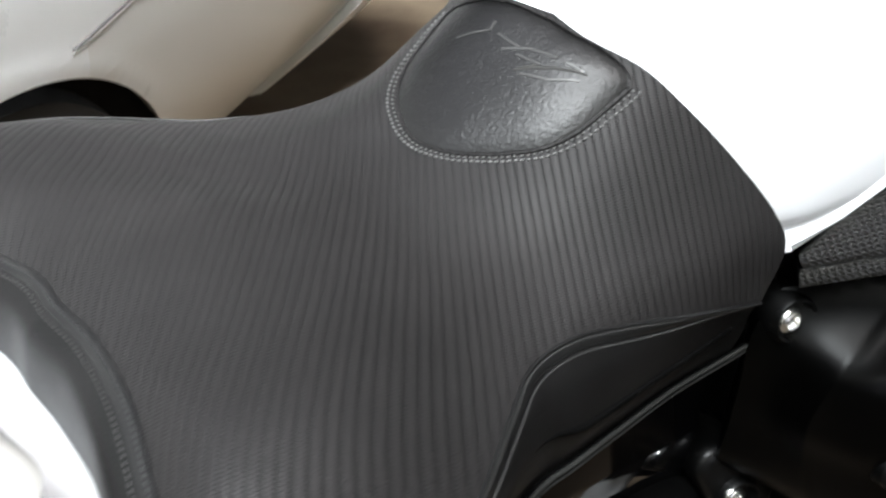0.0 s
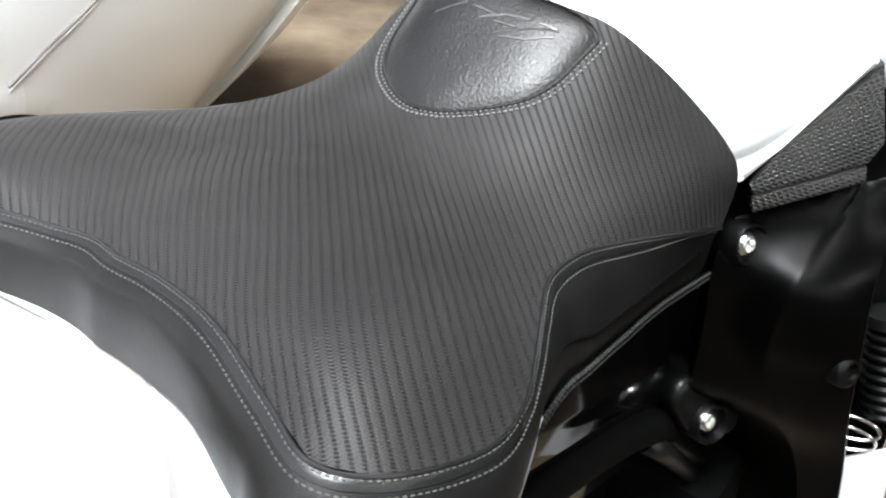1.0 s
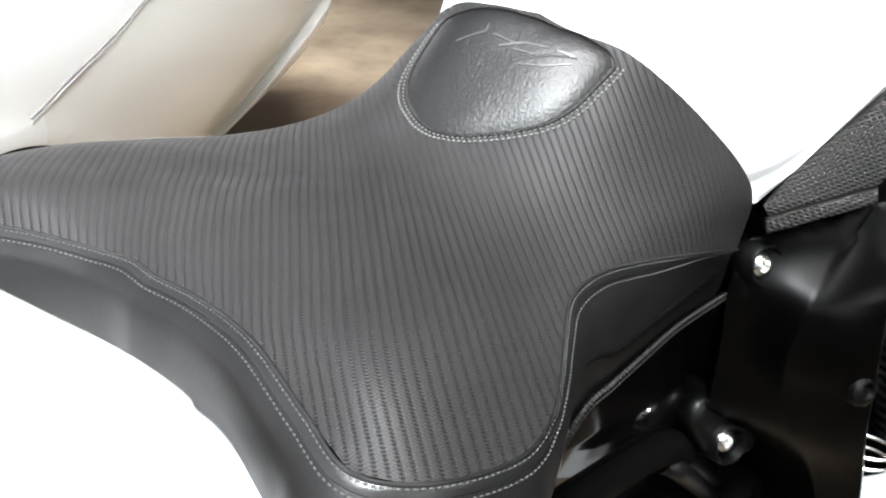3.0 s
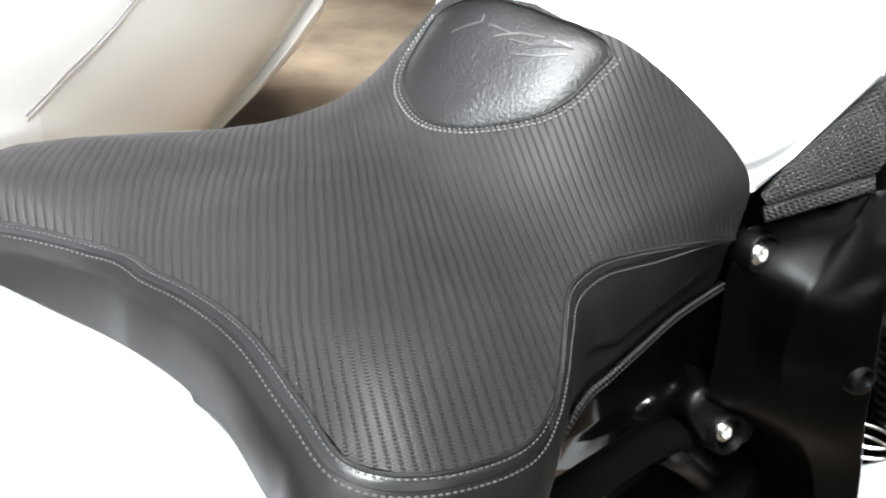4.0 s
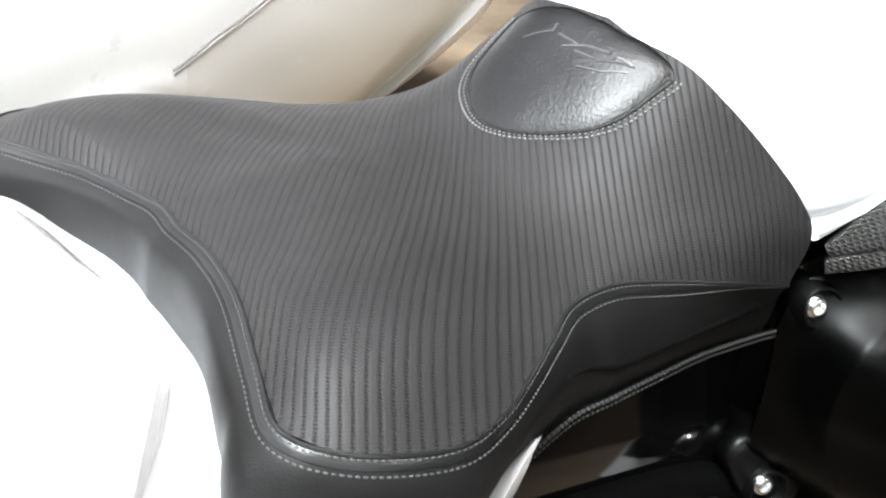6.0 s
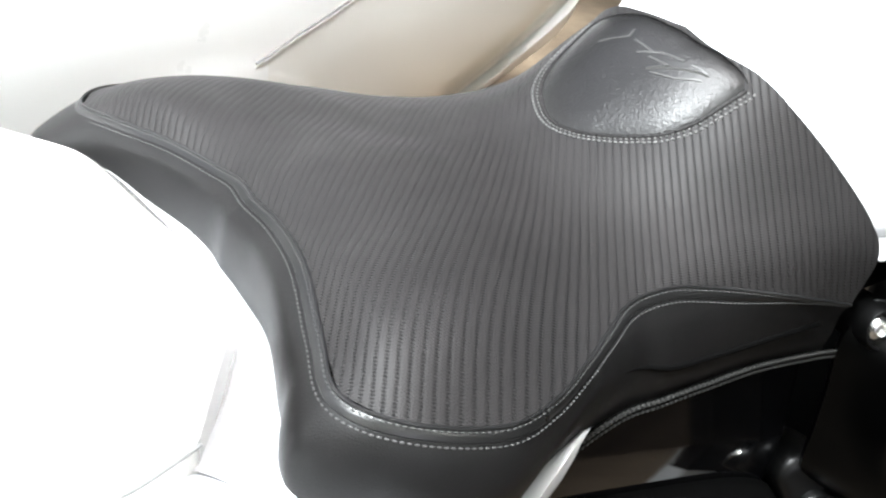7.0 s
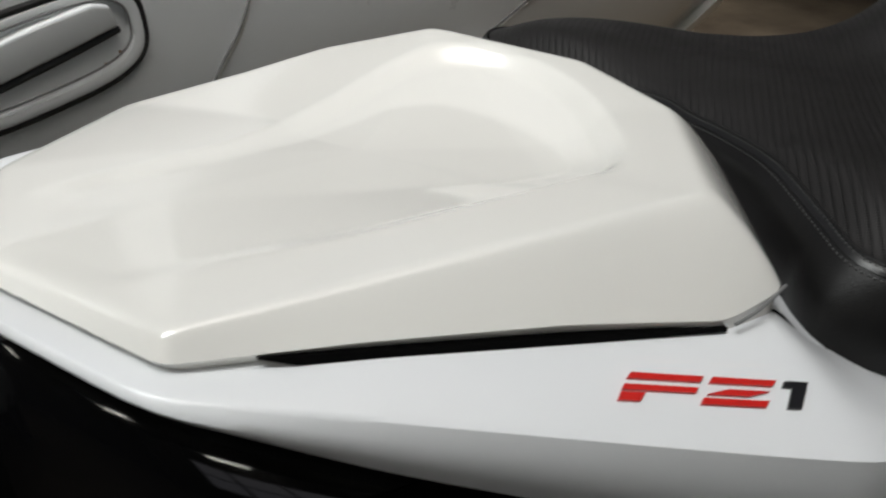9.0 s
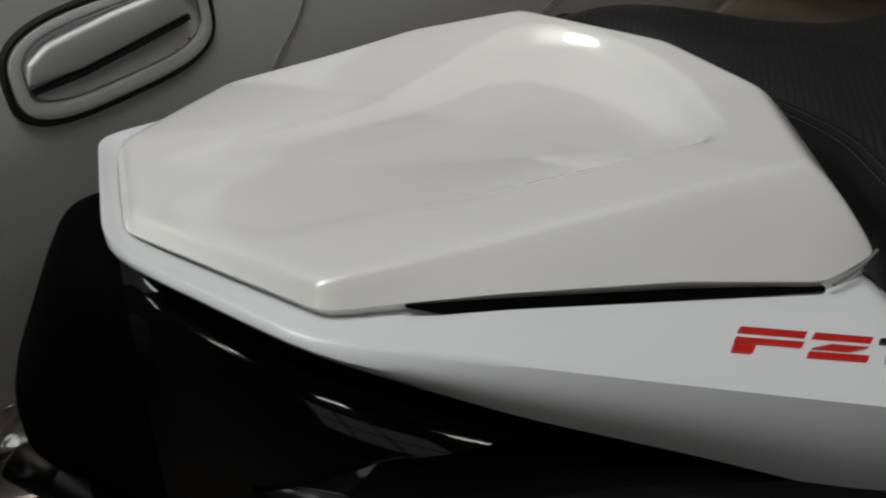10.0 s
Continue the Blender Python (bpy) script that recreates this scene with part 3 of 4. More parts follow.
def cowl():
    top = [np.array(p) for p in COWL_TOP]
    # the same number of steps on each side of both loops, by the length of the top's side
    steps = [max(3, int(round(np.linalg.norm(b - a) / 0.0022))) for a, b in zip(top, top[1:] + top[:1])]

    def run(loop):
        p = [np.array(q) for q in loop]
        return np.array([a + (b - a) * k / n for a, b, n in zip(p, p[1:] + p[:1], steps) for k in range(n)])
    low, top = ease_closed(run(COWL_LOW), 5), ease_closed(run(COWL_TOP), 6)
    flat = np.linalg.lstsq(np.c_[top[:, :2], np.ones(len(top))], top[:, 2], rcond=None)[0]

    def plane(p):
        return p[:, :2] @ flat[:2] + flat[2]
    centre = np.array([-0.17, 0.0, 0.0])

    def ring(k):
        p = centre + (top - centre) * np.array([k, k, 0])
        p[:, 2] = plane(p) + (top[:, 2] - plane(top)) * k ** 1.5 + 0.0012 * (1 - k ** 6) - dish_depth(p[:, :2])
        return p
    toward = (centre - low) * np.array([1, 1, 0])
    front = np.array([smoothstep(-0.09, -0.06, x) for x in low[:, 0]])[:, None]
    foot = [low + toward * (0.05 - 0.04 * front) - np.array([0, 0, 0.008]) - front * np.array([0, 0, 0.014]), low + toward * 0.006 - np.array([0, 0, 0.0012]), low]
    shell = [low + (top - low) * f for f in np.linspace(0.1, 1.0, 9)] + [ring(k) for k in np.linspace(0.992, 0.90, 12)]
    bulge = np.array([smoothstep(-0.10, -0.05, x) for x in top[:, 0]])[:, None] * 0.0025
    outward = -toward / np.linalg.norm(toward, axis=1)[:, None]
    for i in range(8):
        shell[i] = shell[i] + outward * bulge * math.sin((i + 1) / 9 * math.pi)
    for _ in range(9):
        shell = [shell[0]] + [(shell[i - 1] + 2 * shell[i] + shell[i + 1]) / 4 for i in range(1, len(shell) - 1)] + [shell[-1]]
    inner = np.array([ring(k) for k in np.linspace(0.89, 0.02, 100)])
    for _ in range(4):
        z = inner[:, :, 2]
        inner[1:-1, :, 2] = 0.5 * z[1:-1] + 0.125 * (z[:-2] + z[2:] + np.roll(z, 1, 1)[1:-1] + np.roll(z, -1, 1)[1:-1])
    rings = foot + shell + list(inner)
    return grid(rings, True, True)


cowl_ob = part("seat_cowl", cowl(), PEARL, bike, "pearl white angular single-seat cowl with a dished top")
cowl_ob.matrix_local = TAIL
# solid black strips stand in for the shade under the cowl edge
slot = [(-0.2333, 0.1122, 0.8015), (-0.2220, 0.1124, 0.7996), (-0.1600, 0.1132, 0.7893), (-0.1000, 0.1142, 0.7793), (-0.0664, 0.1150, 0.7735)]
for sgn in (-1, 1):
    part("shadow_gap", prism([(x, (y + 0.0006) * sgn, z - 0.0030) for x, y, z in slot] + [(x, (y + 0.0006) * sgn, z - drop) for (x, y, z), drop in list(zip(slot, (0.0034, 0.0064, 0.0063, 0.0058, 0.0048)))[::-1]], (0, -0.03 * sgn, 0)), MATT, cowl_ob, "black strip drawn as the shaded gap under the cowl edge", smooth=False)

# ---- tail panel ----
EDGE_IN = [(-0.3125, 0.0000, 0.8035), (-0.3110, 0.0390, 0.8025), (-0.2585, 0.1050, 0.7970), (-0.2000, 0.1070, 0.7924), (-0.1300, 0.1080, 0.7807), (-0.0735, 0.1080, 0.7717), (-0.0400, 0.1060, 0.7675), (-0.0120, 0.1040, 0.7420), (0.0350, 0.1000, 0.7150), (0.0900, 0.0910, 0.7000), (0.1280, 0.0885, 0.7150)]
CREASE = [(-0.3215, 0.0000, 0.8120), (-0.3215, 0.0545, 0.8105), (-0.2650, 0.1195, 0.7968), (-0.2000, 0.1325, 0.7795), (-0.1300, 0.1468, 0.7612), (-0.0735, 0.1580, 0.7465), (-0.0350, 0.1650, 0.7370), (0.0000, 0.1600, 0.7265), (0.0450, 0.1350, 0.7120), (0.0950, 0.1060, 0.7030), (0.1280, 0.0895, 0.7155)]
LOWER = [(-0.3205, 0.0000, 0.8050), (-0.3205, 0.0530, 0.8035), (-0.2640, 0.1180, 0.7900), (-0.2000, 0.1270, 0.7555), (-0.1300, 0.1385, 0.7250), (-0.0735, 0.1470, 0.6980), (-0.0350, 0.1520, 0.6810), (0.0000, 0.1480, 0.6680), (0.0400, 0.1230, 0.6620), (0.0834, 0.0945, 0.6655), (0.1000, 0.0920, 0.6800)]


def tail_panel():
    a, b, c = [ease(dense(t, 8), 3) for t in (EDGE_IN, CREASE, LOWER)]
    rows = []
    for p, q, r in zip(a, b, c):
        up = np.array([0, 0, 1.0])
        row = [p - up * 0.004 - np.array([0, 0.01, 0]), p, p + (q - p) * 0.35 + up * 0.0012, p + (q - p) * 0.7 + up * 0.0012, p + (q - p) * 0.93 + up * 0.0004, q, q + (r - q) * 0.05 + np.array([0, 0.0006, 0])]
        row += [q + (r - q) * f + np.array([0, 0.004 * math.sin(f * math.pi), 0]) for f in (0.25, 0.5, 0.75)] + [r, r - np.array([0, 0.012, 0])]
        rows.append(row)
    return rows


tr = tail_panel()
tail_bm = grid([[near(p) for p in r] for r in tr[::-1]] + tr[1:])
tail_tree = BVHTree.FromBMesh(tail_bm)
tail = part("tail_panel", tail_bm, PANEL, bike, "white painted tail side panel")
tail.matrix_local = TAIL
# the deck between the cowl and the seat
deck = []
edge_line = spline(EDGE_IN[5:9], 24)
for x, y, z in edge_line:
    deck.append([(x, -y + (y + 0.125) * f, z + 0.10 * (y + 0.085) * min(1.0, f * 1.2) + 0.034 * f * (1 - f)) for f in np.linspace(0, 1, 18)])
part("deck", grid(deck), PANEL, tail)
part("seat_base", bevel(prism([(0.060, -0.10, 0.756), (0.07, -0.13, 0.756), (0.12, -0.13, 0.755), (0.30, -0.10, 0.755), (0.30, 0.06, 0.755), (0.12, 0.12, 0.755), (0.07, 0.13, 0.756), (0.060, 0.10, 0.756)], (0, 0, -0.012)), 0.002), MATT, bike, "matt black seat base")
# the raised groove line where the cowl foot meets the panel
groove = [(-0.0640, -0.1165, 0.7718), (-0.0540, -0.1148, 0.7738), (-0.0440, -0.1110, 0.7752), (-0.0344, -0.1062, 0.7760)]
part("groove", pipe(spline(groove, 12), 0.0007), JOINT, tail, "dark joint line")
# the pointed front end of the panel beside the seat
fin = [(0.0850, -0.0945, 0.6658), (0.1005, -0.0922, 0.6846), (0.1161, -0.0905, 0.7022), (0.1299, -0.0893, 0.7165)]
part("front_tip", pipe(spline(fin, 16), [0.0042, 0.0040, 0.0038, 0.0036, 0.0034, 0.0032, 0.0030, 0.0027, 0.0025, 0.0022, 0.0020, 0.0017, 0.0014, 0.0011, 0.0007, 0.0003], 8), PANEL, tail)

# the mark on the panel: plain slanted shapes
FA, FB, NA, NB = [Vector(p) for p in ((-0.1147, -0.1256, 0.7692), (-0.1225, -0.1348, 0.7667), (-0.0460, -0.1362, 0.7533), (-0.0546, -0.1453, 0.7509))]
OUTWARD = Vector((0.140, -0.450, 0.882)).normalized()


def on_tail(s, t, lift):
    p = (FA * (1 - s) + NA * s) * (1 - t) + (FB * (1 - s) + NB * s) * t
    h = tail_tree.ray_cast(p + OUTWARD * 0.05, -OUTWARD)
    return (h[0] if h[0] is not None else p) + OUTWARD * lift


def film(outline):
    bm = bmesh.new()
    n = 6
    pts = []
    for (a, b), (c, d) in zip(outline, outline[1:] + outline[:1]):
        for k in range(n):
            pts.append((a + (c - a) * k / n, b + (d - b) * k / n))
    top = [bm.verts.new(on_tail(s, t, 0.0012)) for s, t in pts]
    bot = [bm.verts.new(on_tail(s, t, -0.0004)) for s, t in pts]
    bm.faces.new(top)
    for i in range(len(pts)):
        j = (i + 1) % len(pts)
        bm.faces.new((top[i], bot[i], bot[j], top[j]))
    bmesh.ops.triangulate(bm, faces=[f for f in bm.faces if len(f.verts) > 4])
    return bm


SHAPES = [(RED, [(0.015, 0.0), (0.405, 0.0), (0.395, 0.22), (0.005, 0.22)]),
          (RED, [(0.0, 0.42), (0.395, 0.42), (0.385, 0.62), (-0.005, 0.62)]),
          (RED, [(-0.006, 0.70), (0.12, 0.70), (0.105, 1.0), (-0.01, 1.0)]),
          (RED, [(0.455, 0.0), (0.815, 0.0), (0.80, 0.22), (0.445, 0.22)]),
          (RED, [(0.56, 0.42), (0.79, 0.42), (0.68, 0.64), (0.45, 0.64)]),
          (RED, [(0.435, 0.77), (0.80, 0.77), (0.79, 1.0), (0.43, 1.0)]),
          (INK, [(0.862, 0.02), (0.90, 0.0), (1.0, 0.0), (0.992, 1.0), (0.912, 1.0), (0.916, 0.24), (0.860, 0.24)])]
for mat, outline in SHAPES:
    part("decal_shape", film(outline), mat, tail, "red film shape" if mat is RED else "black film shape", smooth=False)

# ---- fuel tank ----
TANK = [(0.275, 0.050, 0.845, 0.79), (0.30, 0.086, 0.865, 0.785), (0.33, 0.116, 0.887, 0.785), (0.36, 0.134, 0.912, 0.79), (0.42, 0.158, 0.955, 0.80), (0.52, 0.18, 0.985, 0.80), (0.62, 0.185, 0.99, 0.805), (0.72, 0.15, 0.96, 0.81), (0.80, 0.08, 0.90, 0.82)]


def tank():
    rows = []
    for x, w, zt, zb in spline(TANK, 60):
        r = []
        for a in np.linspace(0, 2 * math.pi, 64, endpoint=False):
            c, s = math.cos(a), math.sin(a)
            e = 0.75
            z = zb + (zt - zb) * (0.30 + 0.70 * abs(s) ** e) if s >= 0 else zb + (zt - zb) * 0.30 * (1 - abs(s) ** e)
            r.append((x, -0.035 + w * math.copysign(abs(c) ** e, c), z))
        rows.append(r)
    return grid(rows, True, True)


part("fuel_tank", tank(), PANEL, bike, "glossy white fuel tank")

# ---- undertail ----
UNDER = [(-0.3700, 0.010, 0.728, 0.716), (-0.3675, 0.022, 0.738, 0.703), (-0.3570, 0.032, 0.760, 0.690), (-0.3460, 0.038, 0.782, 0.683), (-0.3360, 0.044, 0.7955, 0.675), (-0.3200, 0.056, 0.7985, 0.665), (-0.30, 0.070, 0.797, 0.655), (-0.25, 0.10, 0.775, 0.61), (-0.17, 0.118, 0.738, 0.60), (-0.08, 0.130, 0.695, 0.58), (0.06, 0.135, 0.66, 0.55)]


def undertail(first, last):
    rows = []
    for x, w, zt, zb in spline(UNDER, 58)[first:last]:
        r = []
        for a in np.linspace(0, 2 * math.pi, 56, endpoint=False):
            c, s = math.cos(a), math.sin(a)
            r.append((x, w * math.copysign(abs(c) ** 0.6, c), (zt + zb) / 2 + (zt - zb) / 2 * math.copysign(abs(s) ** 0.7, s)))
        rows.append(r)
    return grid(rows, True, True)


under = part("undertail", undertail(29, 58), GLOSS, bike, "gloss black undertail")
under.matrix_local = TAIL
part("tail_end", undertail(0, 30), FLAT, under, "matt black tail end")
# a flared lower fairing that catches the sky
flare = []
FLARE = [(-0.29, -0.080, 0.710), (-0.2557, -0.100, 0.7227), (-0.238, -0.104, 0.727), (-0.2215, -0.108, 0.7258), (-0.15, -0.125, 0.722), (-0.06, -0.135, 0.70), (0.04, -0.138, 0.68)]
for i, (x, y, z) in enumerate(spline(FLARE, 40)):
    w = smoothstep(0, 8, i)
    flare.append([(x, y - o * w, z - d) for o, d in ((-0.02, 0.002), (0.0, 0.0), (0.012, 0.0015), (0.024, 0.005), (0.034, 0.012), (0.040, 0.026), (0.038, 0.055), (0.02, 0.09))])
part("lower_fairing", grid(flare), GLOSS, under, "gloss black lower fairing edge")


def turn_signal():
    c = Vector((-0.388, 0.060, 0.648))
    d = Vector((-0.55, 0.45, 0.15)).normalized()
    rows = []
    a1 = d.orthogonal().normalized()
    a2 = d.cross(a1)
    for f, r in ((-1.0, 0.009), (-0.9, 0.016), (-0.5, 0.024), (0.0, 0.028), (0.45, 0.026), (0.8, 0.019), (1.0, 0.006)):
        rows.append([c + d * f * 0.024 + (a1 * math.cos(a) + a2 * math.sin(a) * 0.75) * r for a in np.linspace(0, 2 * math.pi, 24, endpoint=False)])
    body = part("turn_signal", pipe([c + Vector((0.06, -0.05, -0.05)), c + Vector((0.03, -0.025, -0.02)), c], [0.010, 0.009, 0.012], 12), SATIN, bike, "small black turn signal stalk")
    body.matrix_local = TAIL
    part("lens", grid(rows, True, True), LENS, body, "clear plastic lens")
    part("bulb", pipe([c + Vector((0.009, -0.004, -0.008)), c + Vector((0.015, -0.008, -0.004))], [0.009, 0.005], 12), AMBER, body, "amber bulb")
    part("fender_bracket", bevel(prism([(-0.335, 0.03, 0.66), (-0.32, 0.03, 0.55), (-0.20, 0.03, 0.50), (-0.20, 0.03, 0.62)], (0, -0.06, 0)), 0.004), MATT, bike, "matt black rear fender bracket")


turn_signal()


# ---- side parts under the seat ----
SIDE_AT = (0.003, -0.005, -0.0025)


def bolt(at, r):
    """A socket-head bolt facing the near side and rear."""
    at = Vector(at)
    d = Vector((-0.45, -0.85, 0.25)).normalized()
    a1 = d.orthogonal().normalized()
    a2 = d.cross(a1)
    rows = []
    for f, q in ((-0.006, 1.0), (0.0, 1.0), (0.0025, 0.93), (0.0042, 0.7), (0.0045, 0.52), (0.0015, 0.46), (0.0013, 0.05)):
        rows.append([at + d * f + (a1 * math.cos(a) + a2 * math.sin(a)) * r * q for a in np.linspace(0, 2 * math.pi, 20, endpoint=False)])
    return grid(rows, True, True)


def cup(at, r, depth):
    """A round boss with a sunk seat for a bolt."""
    at = Vector(at)
    d = Vector((-0.45, -0.85, 0.25)).normalized()
    a1 = d.orthogonal().normalized()
    a2 = d.cross(a1)
    rows = []
    for f, q in ((-depth, 1.35), (-0.002, 1.25), (0.001, 1.12), (0.001, 1.0), (-0.004, 0.86), (-0.007, 0.8), (-0.007, 0.05)):
        rows.append([at + d * f + (a1 * math.cos(a) + a2 * math.sin(a)) * r * q for a in np.linspace(0, 2 * math.pi, 24, endpoint=False)])
    return grid(rows, True, True)


def side_cover():
    """A thick moulded cover: an inner web and an outer wing that meet in a ridge."""
    rows = []
    prof = [(0.800, 0.150, 0.372, 0.2085, 0.410, 0.230, 0.430), (0.7655, 0.148, 0.347, 0.200, 0.3800, 0.228, 0.408), (0.7386, 0.146, 0.333, 0.197, 0.340, 0.232, 0.375), (0.700, 0.148, 0.338, 0.193, 0.338, 0.238, 0.370),
            (0.671, 0.149, 0.342, 0.196, 0.349, 0.241, 0.378), (0.630, 0.150, 0.350, 0.207, 0.366, 0.245, 0.390), (0.579, 0.150, 0.410, 0.222, 0.400, 0.252, 0.410), (0.50, 0.150, 0.470, 0.238, 0.425, 0.262, 0.43)]
    for z, yi, xi, yr, xr, yo, xo in spline(prof, 56):
        r = [(xi + 0.05, -yi + 0.02, z), (xi + 0.003, -yi + 0.001, z), (xi, -yi - 0.002, z)]
        for f in (0.2, 0.4, 0.55, 0.68, 0.8, 0.9, 0.96):
            r.append((xi + (xr - xi) * f ** 1.5 + 0.004 * math.sin(f * math.pi), -yi - (yr - yi) * f, z))
        r += [(xr + 0.0005, -yr + 0.0008, z), (xr + 0.002, -yr - 0.0035, z), (xr + (xo - xr) * 0.35, -yr - (yo - yr) * 0.6, z), (xo, -yo, z), (xo + 0.010, -yo + 0.001, z), (xo + 0.09, -yo + 0.045, z), (xo + 0.09, -yi + 0.02, z)]
        # the top is cut on a slant, rising outward
        rows.append([(x, y, min(q, 0.7640 + 0.44 * (-y - 0.150))) for x, y, q in r])
    return grid(rows, True, True)


cover = part("side_cover", side_cover(), SEMI, bike, "satin black moulded frame cover")
cover.location = SIDE_AT
for at, r, seat_at, wide in (((0.3385, -0.1615, 0.7545), 0.0075, (0.3430, -0.1643, 0.7527), 0.0112), ((0.3540, -0.1660, 0.6100), 0.0080, (0.3583, -0.1705, 0.6050), 0.0125)):
    part("boss", cup(seat_at, wide, 0.03), SATIN, cover, "black cup sunk round a bolt")
    part("bolt", bolt(Vector(at) + Vector((0.0005, 0.0005, -0.001)), r), STEEL, cover, "bright steel socket bolt")
shoulder = [(0.3383, -0.1524, 0.6404), (0.3546, -0.1602, 0.6433), (0.3709, -0.1706, 0.6371), (0.3846, -0.1871, 0.6062), (0.3810, -0.1905, 0.5906), (0.3626, -0.1803, 0.5891), (0.3434, -0.1665, 0.5990), (0.3305, -0.1525, 0.6260)]
part("shoulder", bevel(prism([Vector(p) + Vector((0.003, 0.0065, -0.0015)) for p in shoulder], (0.022, 0.042, -0.012)), 0.009, 4), SATIN, cover, "satin black moulded shoulder round the lower bolt")
part("cap", bolt((0.3690, -0.2345, 0.6805), 0.0115), SATIN, cover, "round black plug")

carbon = [(0.335, -0.155, 0.792), (0.360, -0.160, 0.809), (0.402, -0.193, 0.860), (0.392, -0.209, 0.818), (0.384, -0.205, 0.806), (0.338, -0.159, 0.785)]
trim_c = part("carbon_trim", bevel(prism(carbon, (0.10, 0.045, -0.01)), 0.0015), CARBON, bike, "glossy carbon weave trim panel")
trim_c.location = SIDE_AT
flange = [(0.336, -0.158, 0.7845), (0.382, -0.205, 0.8055), (0.380, -0.208, 0.7965), (0.335, -0.161, 0.7755)]
part("flange", bevel(prism(flange, (0.07, 0.035, -0.01)), 0.0014), CARBON, trim_c)

def gloss_cover():
    """The upper face leans back above a slanting fold; the lower one stands upright."""
    rows = []
    for x in np.linspace(0.06, 0.345, 30):
        crease_z = 0.7033 - 0.321 * (x - 0.1703)
        rows.append([(x, -0.10, 0.756), (x, -0.124, 0.756), (x, -0.1245, 0.752), (x, -0.132, (crease_z + 0.752) / 2), (x, -0.1395, crease_z + 0.002), (x, -0.140, crease_z), (x, -0.1395, crease_z - 0.03), (x, -0.136, crease_z - 0.085), (x, -0.10, crease_z - 0.085)])
    return grid(rows, True, True)


part("gloss_cover", gloss_cover(), GLOSS, bike, "gloss black cover under the seat")
part("frame_rail", pipe(spline([(0.02, -0.138, 0.695), (0.12, -0.138, 0.675), (0.22, -0.138, 0.645), (0.31, -0.140, 0.612), (0.37, -0.142, 0.575)], 24), 0.013, 16), MATT, bike, "black subframe rail")
part("lower_rail", pipe(spline([(0.325, -0.142, 0.592), (0.345, -0.153, 0.574), (0.46, -0.158, 0.465), (0.60, -0.158, 0.333)], 20), 0.008, 14), TUBE, bike, "thin black frame tube")
part("lower_rail", pipe(spline([(0.355, -0.142, 0.580), (0.389, -0.152, 0.548), (0.50, -0.156, 0.448), (0.65, -0.157, 0.312)], 20), 0.009, 14), TUBE, bike, "thin black frame tube")
part("inner_frame", bevel(prism([(0.02, -0.10, 0.752), (0.40, -0.10, 0.752), (0.44, -0.10, 0.40), (0.02, -0.10, 0.52)], (0, 0.18, 0)), 0.01), MATT, bike, "matt black inner frame")
part("engine", bevel(prism([(0.40, -0.19, 0.50), (0.78, -0.19, 0.60), (0.84, -0.17, 0.30), (0.40, -0.17, 0.24)], (0, 0.34, 0)), 0.02), MATT, bike, "matt black engine block")


part("cylinder_cover", bevel(prism([(0.505, -0.275, 0.80), (0.74, -0.24, 0.80), (0.74, -0.24, 0.42), (0.505, -0.275, 0.42)], (0, 0.10, 0)), 0.012, 3), MATT, bike, "matt black cylinder cover")
hose = spline([(0.477, -0.266, 0.595), (0.477, -0.259, 0.620), (0.478, -0.253, 0.645), (0.480, -0.248, 0.668)], 41)
part("air_hose", pipe(hose, [0.017 + 0.0022 * (k % 4 < 2) for k in range(41)], 20), SATIN, bike, "ribbed black rubber hose")
for dz in (0.0, 0.010):
    part("hose_clamp", pipe([(0.455 + 0.006 * math.cos(a), -0.247 - 0.022 * math.cos(a), 0.572 + 0.010 * math.sin(a) + dz) for a in np.linspace(0, 2 * math.pi, 33)], 0.0015, 8, False), STEEL, bike, "bright steel wire clamp")
part("clamp_band", pipe([(0.480, -0.249, 0.662), (0.481, -0.247, 0.670)], 0.0205, 24), STEEL, bike, "bright steel clamp band")
part("belly_panel", bevel(prism([(0.452, -0.285, 0.582), (0.452, -0.236, 0.535), (0.470, -0.228, 0.40), (0.470, -0.295, 0.40)], (0.014, 0, 0)), 0.005, 3), PANEL, bike, "white belly panel corner")


flank = [(0.331, -0.149, 0.7955), (0.360, -0.157, 0.8125), (0.402, -0.190, 0.8635), (0.404, -0.165, 0.905), (0.36, -0.135, 0.865), (0.328, -0.125, 0.825)]
flank_ob = part("tank_flank", bevel(prism(flank, (0.004, 0.03, 0.0)), 0.004, 3), PANEL, bike, "white lower flank of the tank")
flank_ob.location = Vector(SIDE_AT) + Vector((-0.001, -0.003, -0.004))
part("tank_mount", bevel(prism([(0.328, -0.145, 0.802), (0.60, -0.145, 0.812), (0.60, -0.145, 0.76), (0.335, -0.145, 0.76)], (0, 0.22, 0)), 0.004), MATT, bike, "matt black tank mount")


def wheel(x, r, w):
    rows = []
    for a in np.linspace(0, 2 * math.pi, 64, endpoint=False):
        rows.append([(x + (r - d) * math.cos(a), y - 0.02, r + (r - d) * math.sin(a)) for y, d in ((-w / 2, 0.09), (-w / 2, 0.05), (-w * 0.36, 0.012), (0, 0), (w * 0.36, 0.012), (w / 2, 0.05), (w / 2, 0.09))])
    tyre = part("wheel", grid(rows + rows[:1]), RUBBER, bike, "black motorcycle tyre")
    part("rim", pipe([(x, -w / 2 - 0.02, r), (x, w / 2 - 0.02, r)], r - 0.09, 48), SATIN, tyre, "black wheel rim")


